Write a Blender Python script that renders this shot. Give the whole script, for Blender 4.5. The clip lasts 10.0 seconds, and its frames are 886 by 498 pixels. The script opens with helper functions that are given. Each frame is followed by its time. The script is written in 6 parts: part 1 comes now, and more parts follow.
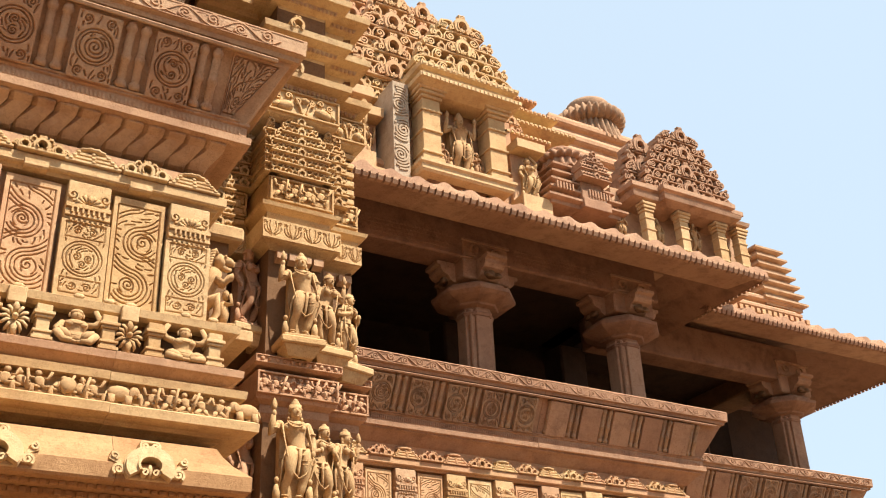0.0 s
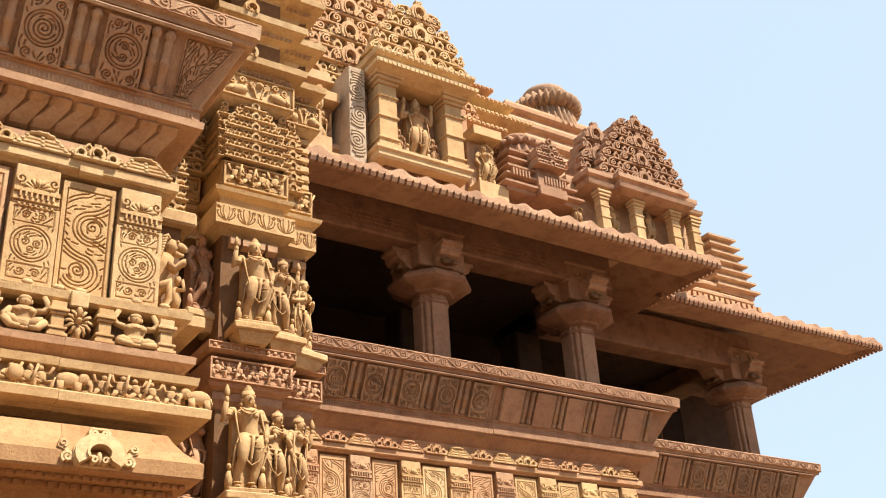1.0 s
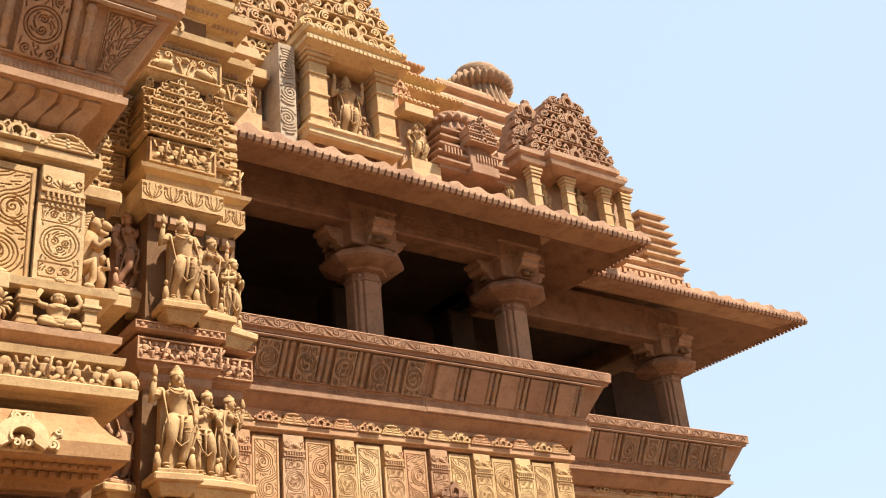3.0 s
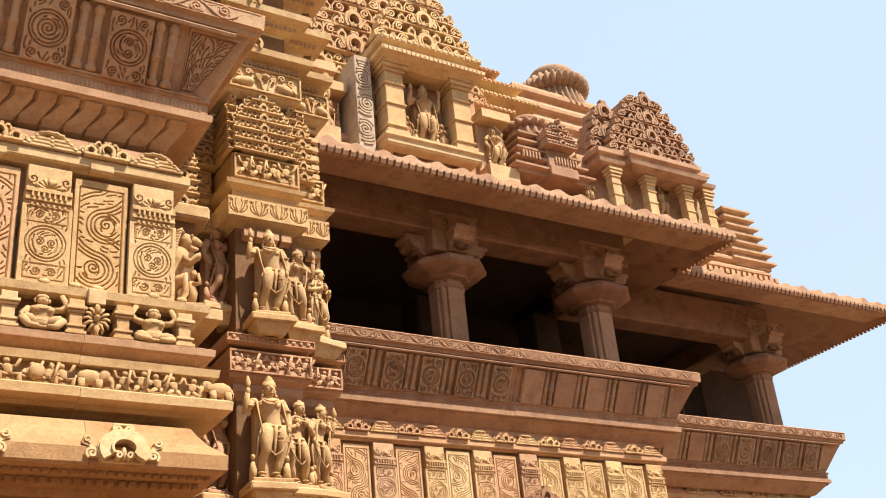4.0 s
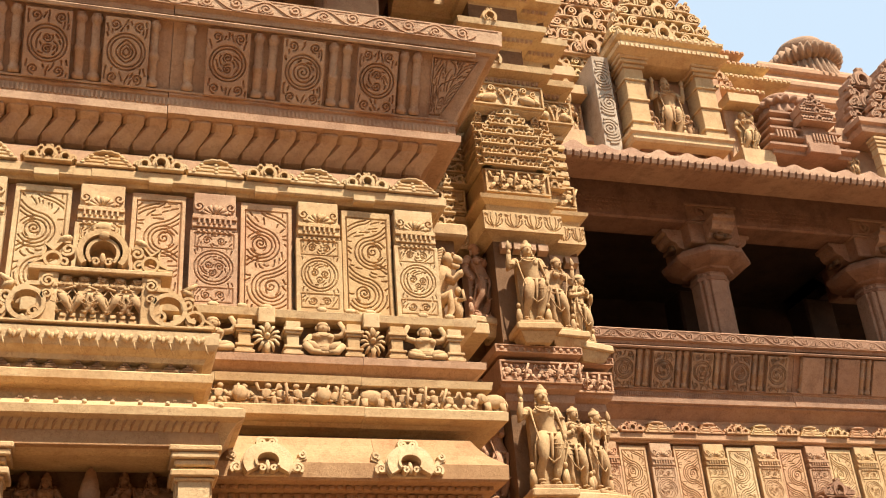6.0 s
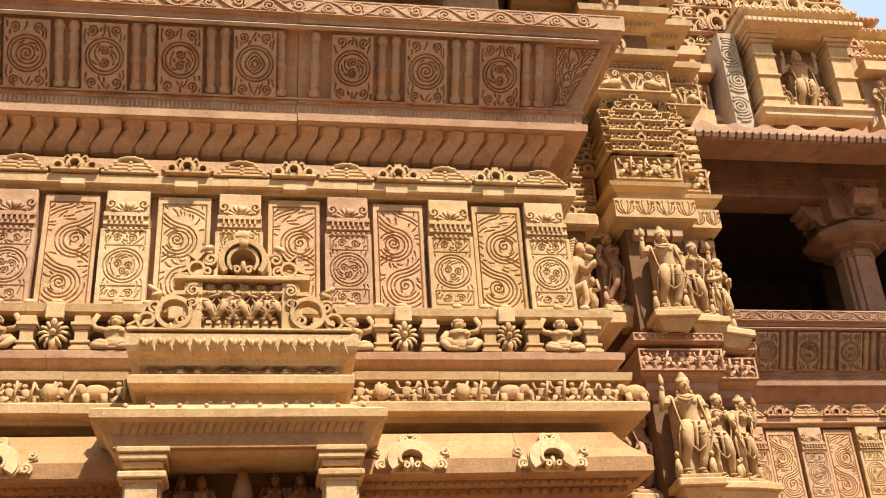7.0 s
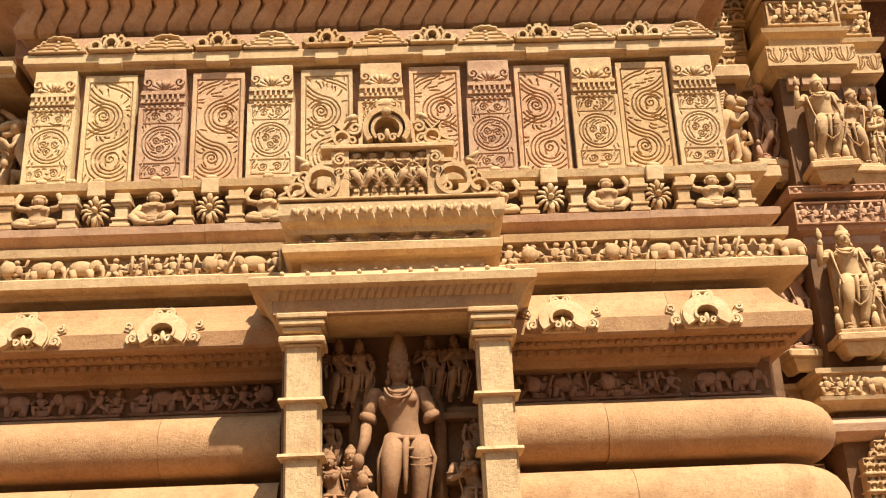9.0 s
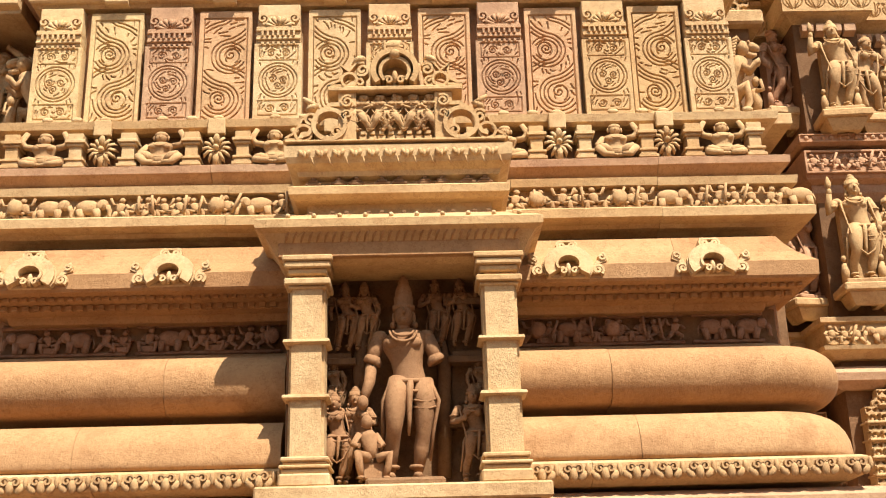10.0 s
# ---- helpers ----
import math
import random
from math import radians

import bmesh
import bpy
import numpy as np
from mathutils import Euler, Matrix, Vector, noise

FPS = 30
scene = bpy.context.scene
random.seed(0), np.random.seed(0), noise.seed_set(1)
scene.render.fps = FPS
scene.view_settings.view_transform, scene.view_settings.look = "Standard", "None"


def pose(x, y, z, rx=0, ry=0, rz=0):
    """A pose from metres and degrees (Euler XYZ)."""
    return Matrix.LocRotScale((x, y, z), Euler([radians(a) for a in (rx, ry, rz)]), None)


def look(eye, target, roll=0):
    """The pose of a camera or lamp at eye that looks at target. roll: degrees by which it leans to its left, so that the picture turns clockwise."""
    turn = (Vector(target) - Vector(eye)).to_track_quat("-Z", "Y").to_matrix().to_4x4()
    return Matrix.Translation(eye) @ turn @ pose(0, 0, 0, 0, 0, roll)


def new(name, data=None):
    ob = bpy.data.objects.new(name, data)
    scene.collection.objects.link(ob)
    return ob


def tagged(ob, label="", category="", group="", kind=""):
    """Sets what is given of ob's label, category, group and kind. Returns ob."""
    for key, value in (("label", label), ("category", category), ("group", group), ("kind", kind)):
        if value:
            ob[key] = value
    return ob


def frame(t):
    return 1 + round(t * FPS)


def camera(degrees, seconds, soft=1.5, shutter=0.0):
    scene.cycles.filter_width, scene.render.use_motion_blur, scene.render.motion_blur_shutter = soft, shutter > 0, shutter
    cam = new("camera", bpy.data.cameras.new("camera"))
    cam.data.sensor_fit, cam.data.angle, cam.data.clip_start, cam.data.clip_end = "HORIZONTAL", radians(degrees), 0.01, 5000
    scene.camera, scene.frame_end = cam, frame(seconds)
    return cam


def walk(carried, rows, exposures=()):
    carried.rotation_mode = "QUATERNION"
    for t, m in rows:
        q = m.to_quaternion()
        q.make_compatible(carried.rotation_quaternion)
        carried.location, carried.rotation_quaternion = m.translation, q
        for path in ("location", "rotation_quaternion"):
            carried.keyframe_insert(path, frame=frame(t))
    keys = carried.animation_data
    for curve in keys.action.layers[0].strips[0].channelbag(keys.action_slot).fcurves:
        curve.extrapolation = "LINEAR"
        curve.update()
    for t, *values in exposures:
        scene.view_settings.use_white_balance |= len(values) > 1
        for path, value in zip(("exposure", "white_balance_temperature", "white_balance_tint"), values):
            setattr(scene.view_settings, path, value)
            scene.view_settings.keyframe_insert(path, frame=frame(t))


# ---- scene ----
cam = camera(44.04, 10.0, soft=1.1)
PATH = [
    (0, (-2.202, -2.130, 1.020), (-1.2777, -0.6227, 1.9548), -2.73),
    (0.5, (-2.186, -2.125, 1.018), (-1.2142, -0.6383, 1.9370), -3.26),
    (1, (-2.177, -2.129, 1.024), (-1.1808, -0.6520, 1.9335), -3.61),
    (1.5, (-2.165, -2.126, 1.028), (-1.1296, -0.6722, 1.9313), -4.02),
    (2, (-2.143, -2.122, 1.029), (-1.0761, -0.6868, 1.9249), -4.59),
    (2.2, (-2.132, -2.118, 1.029), (-1.0544, -0.6876, 1.9187), -4.76),
    (3.3, (-2.128, -2.101, 1.007), (-1.0276, -0.6694, 1.8666), -5.94),
    (3.5, (-2.139, -2.098, 1.005), (-1.0656, -0.6479, 1.8674), -6.00),
    (4, (-2.164, -2.092, 0.993), (-1.1849, -0.5933, 1.8840), -5.80),
    (4.5, (-2.176, -2.099, 0.989), (-1.2681, -0.5657, 1.8977), -5.53),
    (5, (-2.177, -2.099, 0.982), (-1.3644, -0.5153, 1.8932), -5.30),
    (5.2, (-2.184, -2.104, 0.984), (-1.4199, -0.4969, 1.8963), -5.03),
    (6.3, (-2.212, -2.137, 1.004), (-1.7178, -0.4415, 1.9416), -4.44),
    (6.5, (-2.214, -2.138, 1.013), (-1.7545, -0.4308, 1.9490), -4.25),
    (7, (-2.221, -2.141, 1.013), (-1.8950, -0.4045, 1.9489), -3.86),
    (7.5, (-2.227, -2.142, 0.992), (-2.0548, -0.3788, 1.9195), -3.18),
    (8, (-2.226, -2.114, 0.971), (-2.1504, -0.3137, 1.8386), -2.80),
    (8.5, (-2.220, -2.084, 0.973), (-2.1610, -0.2472, 1.7617), -2.59),
    (9, (-2.227, -2.066, 0.975), (-2.1632, -0.2082, 1.7124), -2.55),
    (9.5, (-2.224, -2.061, 0.976), (-2.1693, -0.1826, 1.6607), -2.22),
    (10, (-2.213, -2.057, 0.984), (-2.1668, -0.1629, 1.6249), -1.58),
]
walk(cam, [(t, look(eye, target, roll)) for t, eye, target, roll in PATH])

import collections

# ---- light ----
SUN_RIGHT, SUN_UP = 32.0, 58.0          # degrees to the right of the facade's normal, and above the horizon
sun_dir = Vector((math.sin(radians(SUN_RIGHT)) * math.cos(radians(SUN_UP)),
                  -math.cos(radians(SUN_RIGHT)) * math.cos(radians(SUN_UP)), math.sin(radians(SUN_UP))))
world = bpy.data.worlds.new("world")
scene.world = world
world.use_nodes = True
wn = world.node_tree.nodes
sky = wn.new("ShaderNodeTexSky")
sky.sky_type = "NISHITA"
sky.sun_disc = False
sky.sun_elevation = radians(SUN_UP)
sky.sun_rotation = radians(180 - SUN_RIGHT)
sky.air_density, sky.dust_density, sky.ozone_density = 1.0, 1.5, 1.0
wn["Background"].inputs["Strength"].default_value = 0.082
haze = wn.new("ShaderNodeMix")                # thin bright haze over the whole sky
haze.data_type = "RGBA"
haze.inputs["Factor"].default_value = 0.72
haze.inputs["B"].default_value = (6.15, 7.5, 8.7, 1)
world.node_tree.links.new(sky.outputs["Color"], haze.inputs["A"])
world.node_tree.links.new(haze.outputs["Result"], wn["Background"].inputs["Color"])
sun = new("sun", bpy.data.lights.new("sun", "SUN"))
sun.data.energy, sun.data.angle, sun.data.color = 5.7, radians(0.5), (1.0, 0.925, 0.81)
sun.matrix_world = look(sun_dir * 60, (0, 0, 0))
scene.view_settings.exposure = 0.77

# ---- materials ----


def stone(name, a, b, c, grain=1.0, carve=0.0, rough=0.88):
    """Sandstone: two tints in soft patches, a stain tint, grain and pits; each stone a little different."""
    m = bpy.data.materials.new(name)
    m.use_nodes = True
    nt = m.node_tree
    n, l = nt.nodes, nt.links
    bsdf = n["Principled BSDF"]
    bsdf.inputs["Roughness"].default_value = rough
    bsdf.inputs["Specular IOR Level"].default_value = 0.25
    geo = n.new("ShaderNodeNewGeometry")
    info = n.new("ShaderNodeObjectInfo")
    isl = n.new("ShaderNodeMath")
    isl.operation = "ADD"
    l.new(info.outputs["Random"], isl.inputs[0])
    half = n.new("ShaderNodeMath")
    half.operation = "MULTIPLY"
    half.inputs[1].default_value = 0.35
    l.new(geo.outputs["Random Per Island"], half.inputs[0])
    l.new(half.outputs[0], isl.inputs[1])

    def nz(scale, detail, rg=0.55):
        t = n.new("ShaderNodeTexNoise")
        t.inputs["Scale"].default_value = scale
        t.inputs["Detail"].default_value = detail
        t.inputs["Roughness"].default_value = rg
        l.new(geo.outputs["Position"], t.inputs["Vector"])
        return t

    def mix(fac, x, y, mode="MIX"):
        k = n.new("ShaderNodeMix")
        k.data_type, k.blend_type = "RGBA", mode
        for socket, value in ((k.inputs["Factor"], fac), (k.inputs["A"], x), (k.inputs["B"], y)):
            if isinstance(value, bpy.types.NodeSocket):
                l.new(value, socket)
            elif isinstance(value, tuple):
                socket.default_value = (*value, 1)
            else:
                socket.default_value = value
        return k.outputs["Result"]

    def ramp(src, lo, hi):
        r = n.new("ShaderNodeMapRange")
        r.inputs["From Min"].default_value, r.inputs["From Max"].default_value = lo, hi
        l.new(src, r.inputs["Value"])
        return r.outputs["Result"]

    patch = nz(1.3, 5)
    stain = nz(3.1, 8, 0.7)
    fine = nz(46, 6, 0.7)
    pits = nz(150, 3)
    tint = n.new("ShaderNodeMath")
    tint.operation = "ADD"
    l.new(ramp(isl.outputs[0], 0.1, 1.35), tint.inputs[0])
    shift = n.new("ShaderNodeMath")
    shift.operation = "SUBTRACT"
    shift.inputs[1].default_value = 0.5
    l.new(patch.outputs["Fac"], shift.inputs[0])
    l.new(shift.outputs[0], tint.inputs[1])
    base = mix(ramp(tint.outputs[0], 0.05, 0.95), a, b)
    base = mix(ramp(stain.outputs["Fac"], 0.47, 0.74), base, c)
    base = mix(ramp(fine.outputs["Fac"], 0.25, 0.72), mix(1.0, base, (0.77, 0.735, 0.70), "MULTIPLY"), base)
    crack = nz(5.0, 9, 0.75)
    ridge = n.new("ShaderNodeMath")
    ridge.operation = "PINGPONG"
    ridge.inputs[1].default_value = 0.09
    l.new(crack.outputs["Fac"], ridge.inputs[0])
    base = mix(ramp(ridge.outputs[0], 0.0, 0.012), mix(1.0, base, (0.70, 0.64, 0.58), "MULTIPLY"), base)
    bleach = nz(7.5, 6, 0.65)
    base = mix(ramp(bleach.outputs["Fac"], 0.56, 0.80), base, mix(1.0, base, (1.16, 1.18, 1.22), "MULTIPLY"))
    l.new(base, bsdf.inputs["Base Color"])
    add = n.new("ShaderNodeMath")
    add.operation = "MULTIPLY_ADD"
    add.inputs[1].default_value = 0.5
    l.new(pits.outputs["Fac"], add.inputs[0])
    l.new(fine.outputs["Fac"], add.inputs[2])
    flake = n.new("ShaderNodeMath")
    flake.operation = "MULTIPLY_ADD"
    flake.inputs[1].default_value = 0.28
    l.new(ramp(nz(8.0, 7, 0.62).outputs["Fac"], 0.50, 0.60), flake.inputs[0])
    l.new(add.outputs[0], flake.inputs[2])
    h = flake.outputs[0]
    if carve:
        vo = n.new("ShaderNodeTexVoronoi")
        vo.feature = "SMOOTH_F1"
        vo.inputs["Scale"].default_value = carve
        l.new(geo.outputs["Position"], vo.inputs["Vector"])
        more = n.new("ShaderNodeMath")
        more.operation = "MULTIPLY_ADD"
        more.inputs[1].default_value = -2.2
        l.new(vo.outputs["Distance"], more.inputs[0])
        l.new(h, more.inputs[2])
        h = more.outputs[0]
    bump = n.new("ShaderNodeBump")
    bump.inputs["Strength"].default_value = 0.52 * grain
    bump.inputs["Distance"].default_value = 0.012
    l.new(h, bump.inputs["Height"])
    l.new(bump.outputs["Normal"], bsdf.inputs["Normal"])
    return m


GOLD = stone("golden_sandstone", (0.58, 0.37, 0.172), (0.675, 0.49, 0.268), (0.46, 0.27, 0.122))
PINK = stone("pink_sandstone", (0.50, 0.29, 0.163), (0.57, 0.37, 0.22), (0.36, 0.195, 0.112))
MIXED = stone("mixed_sandstone", (0.57, 0.315, 0.18), (0.69, 0.50, 0.25), (0.45, 0.26, 0.125))
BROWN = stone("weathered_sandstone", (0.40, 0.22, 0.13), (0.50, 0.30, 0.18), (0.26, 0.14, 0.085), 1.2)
CARVED = stone("carved_sandstone", (0.47, 0.28, 0.135), (0.55, 0.36, 0.17), (0.34, 0.19, 0.09), 1.3, 26)
GREY = stone("greyed_sandstone", (0.39, 0.235, 0.14), (0.48, 0.30, 0.17), (0.23, 0.145, 0.09), 1.3)
# near-black colour stands in for the deep shade inside the porch
SHADE = stone("shade_dark_interior_stone", (0.06, 0.035, 0.022), (0.09, 0.052, 0.032), (0.04, 0.024, 0.016))
STATUE = stone("statue_sandstone", (0.51, 0.32, 0.155), (0.56, 0.365, 0.175), (0.37, 0.21, 0.10), 0.8)
# ground out of view, coloured for the warm light it bounces up
EARTH = stone("bounce_toned_ground", (0.25, 0.165, 0.10), (0.29, 0.195, 0.12), (0.20, 0.13, 0.08), 1.5)
# colour chosen for how much light it throws up at the undersides
PAVING = stone("bounce_toned_paving_stone", (0.165, 0.098, 0.058), (0.20, 0.12, 0.07), (0.13, 0.075, 0.045), 1.5)
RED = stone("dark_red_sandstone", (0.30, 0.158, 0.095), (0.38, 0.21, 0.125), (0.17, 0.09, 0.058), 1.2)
OCHRE = stone("ochre_sandstone", (0.43, 0.235, 0.105), (0.50, 0.295, 0.14), (0.33, 0.17, 0.075))
# dark tone for recesses and undersides: their shade is put into the colour
SHADE_UMBER = stone("shade_umber_sandstone", (0.20, 0.105, 0.05), (0.26, 0.145, 0.07), (0.12, 0.064, 0.032), 1.1)
ROSE = stone("rose_sandstone", (0.49, 0.265, 0.15), (0.56, 0.33, 0.19), (0.37, 0.19, 0.105), 1.1)
PALE = stone("pale_weathered_stone", (0.47, 0.36, 0.25), (0.54, 0.43, 0.31), (0.36, 0.25, 0.16), 0.9)
# deeper brown than the other statues: the niche's shade is in the colour
IMAGE = stone("shade_brown_image_stone", (0.34, 0.185, 0.09), (0.40, 0.225, 0.11), (0.25, 0.13, 0.065), 0.7)

# ---- geometry ----
rng = random.Random(7)


class Geo:
    """Vertices and faces gathered in plain lists."""

    def __init__(self):
        self.v, self.f, self.s = [], [], []

    def face(self, idx, smooth=False):
        self.f.append(tuple(idx))
        self.s.append(smooth)

    def box(self, x0, x1, y0, y1, z0, z1, c=0.006):
        """A block with chamfered edges."""
        c = min(c, (x1 - x0) * 0.3, (y1 - y0) * 0.3, (z1 - z0) * 0.3)
        lo, hi, o = (x0, y0, z0), (x1, y1, z1), len(self.v)
        ids = {}
        for i in (0, 1):
            for j in (0, 1):
                for k in (0, 1):
                    for axis in range(3):
                        p = []
                        for d, side in enumerate((i, j, k)):
                            e = hi[d] if side else lo[d]
                            p.append(e if d == axis else e + (-c if side else c))
                        ids[i, j, k, axis] = len(self.v)
                        self.v.append(tuple(p))
        for axis in range(3):
            u, w = [(1, 2), (0, 2), (0, 1)][axis]
            for side in (0, 1):
                ring = []
                for a, b in ((0, 0), (1, 0), (1, 1), (0, 1)):
                    key = [0, 0, 0]
                    key[axis], key[u], key[w] = side, a, b
                    ring.append(ids[(*key, axis)])
                flip = (side == 0) ^ (axis == 1)
                self.face(ring[::-1] if flip else ring)
        for axis in range(3):
            u, w = [(1, 2), (0, 2), (0, 1)][axis]
            for a in (0, 1):
                for b in (0, 1):
                    k0, k1 = [0, 0, 0], [0, 0, 0]
                    k0[axis], k1[axis] = 0, 1
                    k0[u] = k1[u] = a
                    k0[w] = k1[w] = b
                    quad = [ids[(*k0, u)], ids[(*k1, u)], ids[(*k1, w)], ids[(*k0, w)]]
                    flip = (a == b) ^ (axis == 1)
                    self.face(quad if flip else quad[::-1])
        for i in (0, 1):
            for j in (0, 1):
                for k in (0, 1):
                    tri = [ids[i, j, k, 0], ids[i, j, k, 1], ids[i, j, k, 2]]
                    self.face(tri if (i + j + k) % 2 else tri[::-1])
        return self

    def sweep(self, plan, prof, smooth=False):
        """A closed profile of (outward, z) carried along a plan line of (x, y), mitred at its corners."""
        o, n, k = len(self.v), len(plan), len(prof)
        dirs = [Vector((plan[i + 1][0] - plan[i][0], plan[i + 1][1] - plan[i][1])).normalized() for i in range(n - 1)]
        for i, (px, py) in enumerate(plan):
            a, b = dirs[max(i - 1, 0)], dirs[min(i, n - 2)]
            na, nb = Vector((a.y, -a.x)), Vector((b.y, -b.x))
            m = (na + nb)
            m = m / max(m.dot(na), 0.2)
            for out, z in prof:
                self.v.append((px + m.x * out, py + m.y * out, z))
        for i in range(n - 1):
            for j in range(k):
                q = (j + 1) % k
                self.face((o + i * k + j, o + (i + 1) * k + j, o + (i + 1) * k + q, o + i * k + q), smooth)
        if smooth:                            # the ends keep their own corners, so that the long faces stay straight
            e = len(self.v)
            self.v += self.v[o:o + k] + self.v[o + (n - 1) * k:o + n * k]
            self.face(range(e + k - 1, e - 1, -1))
            self.face(range(e + k, e + 2 * k))
        else:
            self.face(range(o + k - 1, o - 1, -1))
            self.face(range(o + (n - 1) * k, o + n * k))
        return self

    def lathe(self, c, prof, n=16, flutes=0, depth=0.0, smooth=True, a0=0.0, a1=360.0):
        """A turned form: prof is (radius, z) from bottom to top."""
        o, k = len(self.v), len(prof)
        for r, z in prof:
            for i in range(n):
                a = radians(a0 + (a1 - a0) * i / n)
                q = r * (1 - depth * (0.5 + 0.5 * math.cos(flutes * a))) if flutes else r
                self.v.append((c[0] + q * math.cos(a), c[1] + q * math.sin(a), c[2] + z))
        for j in range(k - 1):
            for i in range(n):
                w = (i + 1) % n
                self.face((o + j * n + i, o + j * n + w, o + (j + 1) * n + w, o + (j + 1) * n + i), smooth)
        self.face(range(o + n - 1, o - 1, -1))
        self.face(range(o + (k - 1) * n, o + k * n))
        return self

    def ell(self, c, r, seg=10, rings=6, tilt=0.0):
        """An ellipsoid; tilt turns it about the y axis."""
        o = len(self.v)
        ct, st = math.cos(radians(tilt)), math.sin(radians(tilt))
        rows = []
        for j in range(rings + 1):
            p = math.pi * j / rings
            row = []
            for i in range(seg if 0 < j < rings else 1):
                a = 2 * math.pi * i / seg
                x, y, z = r[0] * math.sin(p) * math.cos(a), r[1] * math.sin(p) * math.sin(a), r[2] * math.cos(p)
                row.append(len(self.v))
                self.v.append((c[0] + x * ct + z * st, c[1] + y, c[2] - x * st + z * ct))
            rows.append(row)
        for j in range(rings):
            A, B = rows[j], rows[j + 1]
            for i in range(seg):
                w = (i + 1) % seg
                if len(A) == 1:
                    self.face((A[0], B[i], B[w]), True)
                elif len(B) == 1:
                    self.face((A[i], B[0], A[w]), True)
                else:
                    self.face((A[i], B[i], B[w], A[w]), True)
        return self

    def limb(self, a, b, ra, rb, seg=8):
        return self.tube([a, b], [ra, rb], seg)

    def tube(self, pts, rad, seg=6, flat=1.0):
        """A round bar along points, with a radius or a radius a point."""
        pts = [Vector(p) for p in pts]
        rad = rad if isinstance(rad, (list, tuple)) else [rad] * len(pts)
        o, n = len(self.v), len(pts)
        ref = Vector((0, 1, 0))
        for i, p in enumerate(pts):
            d = (pts[min(i + 1, n - 1)] - pts[max(i - 1, 0)])
            d = d.normalized() if d.length > 1e-9 else Vector((0, 0, 1))
            u = d.cross(ref)
            u = u.normalized() if u.length > 1e-4 else d.orthogonal().normalized()
            w = u.cross(d)
            for k in range(seg):
                a = 2 * math.pi * k / seg
                self.v.append(tuple(p + (u * math.cos(a) + w * math.sin(a) * flat) * rad[i]))
        for i in range(n - 1):
            for k in range(seg):
                q = (k + 1) % seg
                self.face((o + i * seg + k, o + i * seg + q, o + (i + 1) * seg + q, o + (i + 1) * seg + k), True)
        self.face(range(o + seg - 1, o - 1, -1))
        self.face(range(o + (n - 1) * seg, o + n * seg))
        return self

    def strip(self, pts, w, y0, y1, taper=False):
        """A raised band of width w along points of the (x, z) plane, from y0 at the back to y1 in front."""
        n = len(pts)
        if n < 2:
            return self
        o = len(self.v)
        for i, (x, z) in enumerate(pts):
            ax, az = pts[max(i - 1, 0)]
            bx, bz = pts[min(i + 1, n - 1)]
            dx, dz = bx - ax, bz - az
            q = math.hypot(dx, dz) or 1
            nx, nzv = -dz / q, dx / q
            h = w / 2
            if taper:
                h *= 0.35 + 0.65 * math.sin(math.pi * (i + 0.6) / (n + 0.2))
            g = h * 0.88
            self.v += [(x - nx * h, y0, z - nzv * h), (x - nx * g, y1, z - nzv * g), (x + nx * g, y1, z + nzv * g), (x + nx * h, y0, z + nzv * h)]
        for i in range(n - 1):
            a, b = o + 4 * i, o + 4 * i + 4
            for j in range(3):
                self.face((a + j, a + j + 1, b + j + 1, b + j))
        self.face((o, o + 3, o + 2, o + 1))
        e = o + 4 * (n - 1)
        self.face((e, e + 1, e + 2, e + 3))
        return self

    def put(self, other, m):
        o = len(self.v)
        self.v += [tuple(m @ Vector(p)) for p in other.v]
        flip = m.determinant() < 0
        self.f += [tuple(o + i for i in (reversed(f) if flip else f)) for f in other.f]
        self.s += other.s
        return self

    def mesh(self, name, mat):
        me = bpy.data.meshes.new(name)
        me.from_pydata(self.v, [], self.f)
        me.polygons.foreach_set("use_smooth", self.s)
        me.materials.append(mat)
        me.update()
        return me


def thing(name, label, category, at=(0, 0, 0), group="", kind=""):
    ob = new(name)
    ob.empty_display_size = 0.1
    ob.location = at
    return tagged(ob, label, category, group, kind)


def part(name, geo, mat, parent, label="", at=None):
    """One mesh under a thing or a part. Its data may be shared."""
    ob = new(name, geo.mesh(name, mat) if isinstance(geo, Geo) else geo)
    ob.parent = parent
    if at is not None:
        ob.matrix_basis = at if isinstance(at, Matrix) else Matrix.Translation(at)
    return tagged(ob, label)


def solid(name, geo, mat, label, category, at=None, group="", kind=""):
    """A thing that is one mesh."""
    ob = new(name, geo.mesh(name, mat) if isinstance(geo, Geo) else geo)
    if at is not None:
        ob.matrix_basis = at if isinstance(at, Matrix) else Matrix.Translation(at)
    return tagged(ob, label, category, group, kind)


def T(x, y, z, s=1.0, rz=0.0, sx=None):
    return Matrix.Translation((x, y, z)) @ Matrix.Rotation(radians(rz), 4, "Z") @ Matrix.Diagonal((sx if sx is not None else s, s, s, 1))


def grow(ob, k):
    """Scales a thing about the camera's place: its look from there stays, its depth changes."""
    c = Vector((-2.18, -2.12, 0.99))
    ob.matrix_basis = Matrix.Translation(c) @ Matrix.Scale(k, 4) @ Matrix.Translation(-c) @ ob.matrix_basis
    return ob


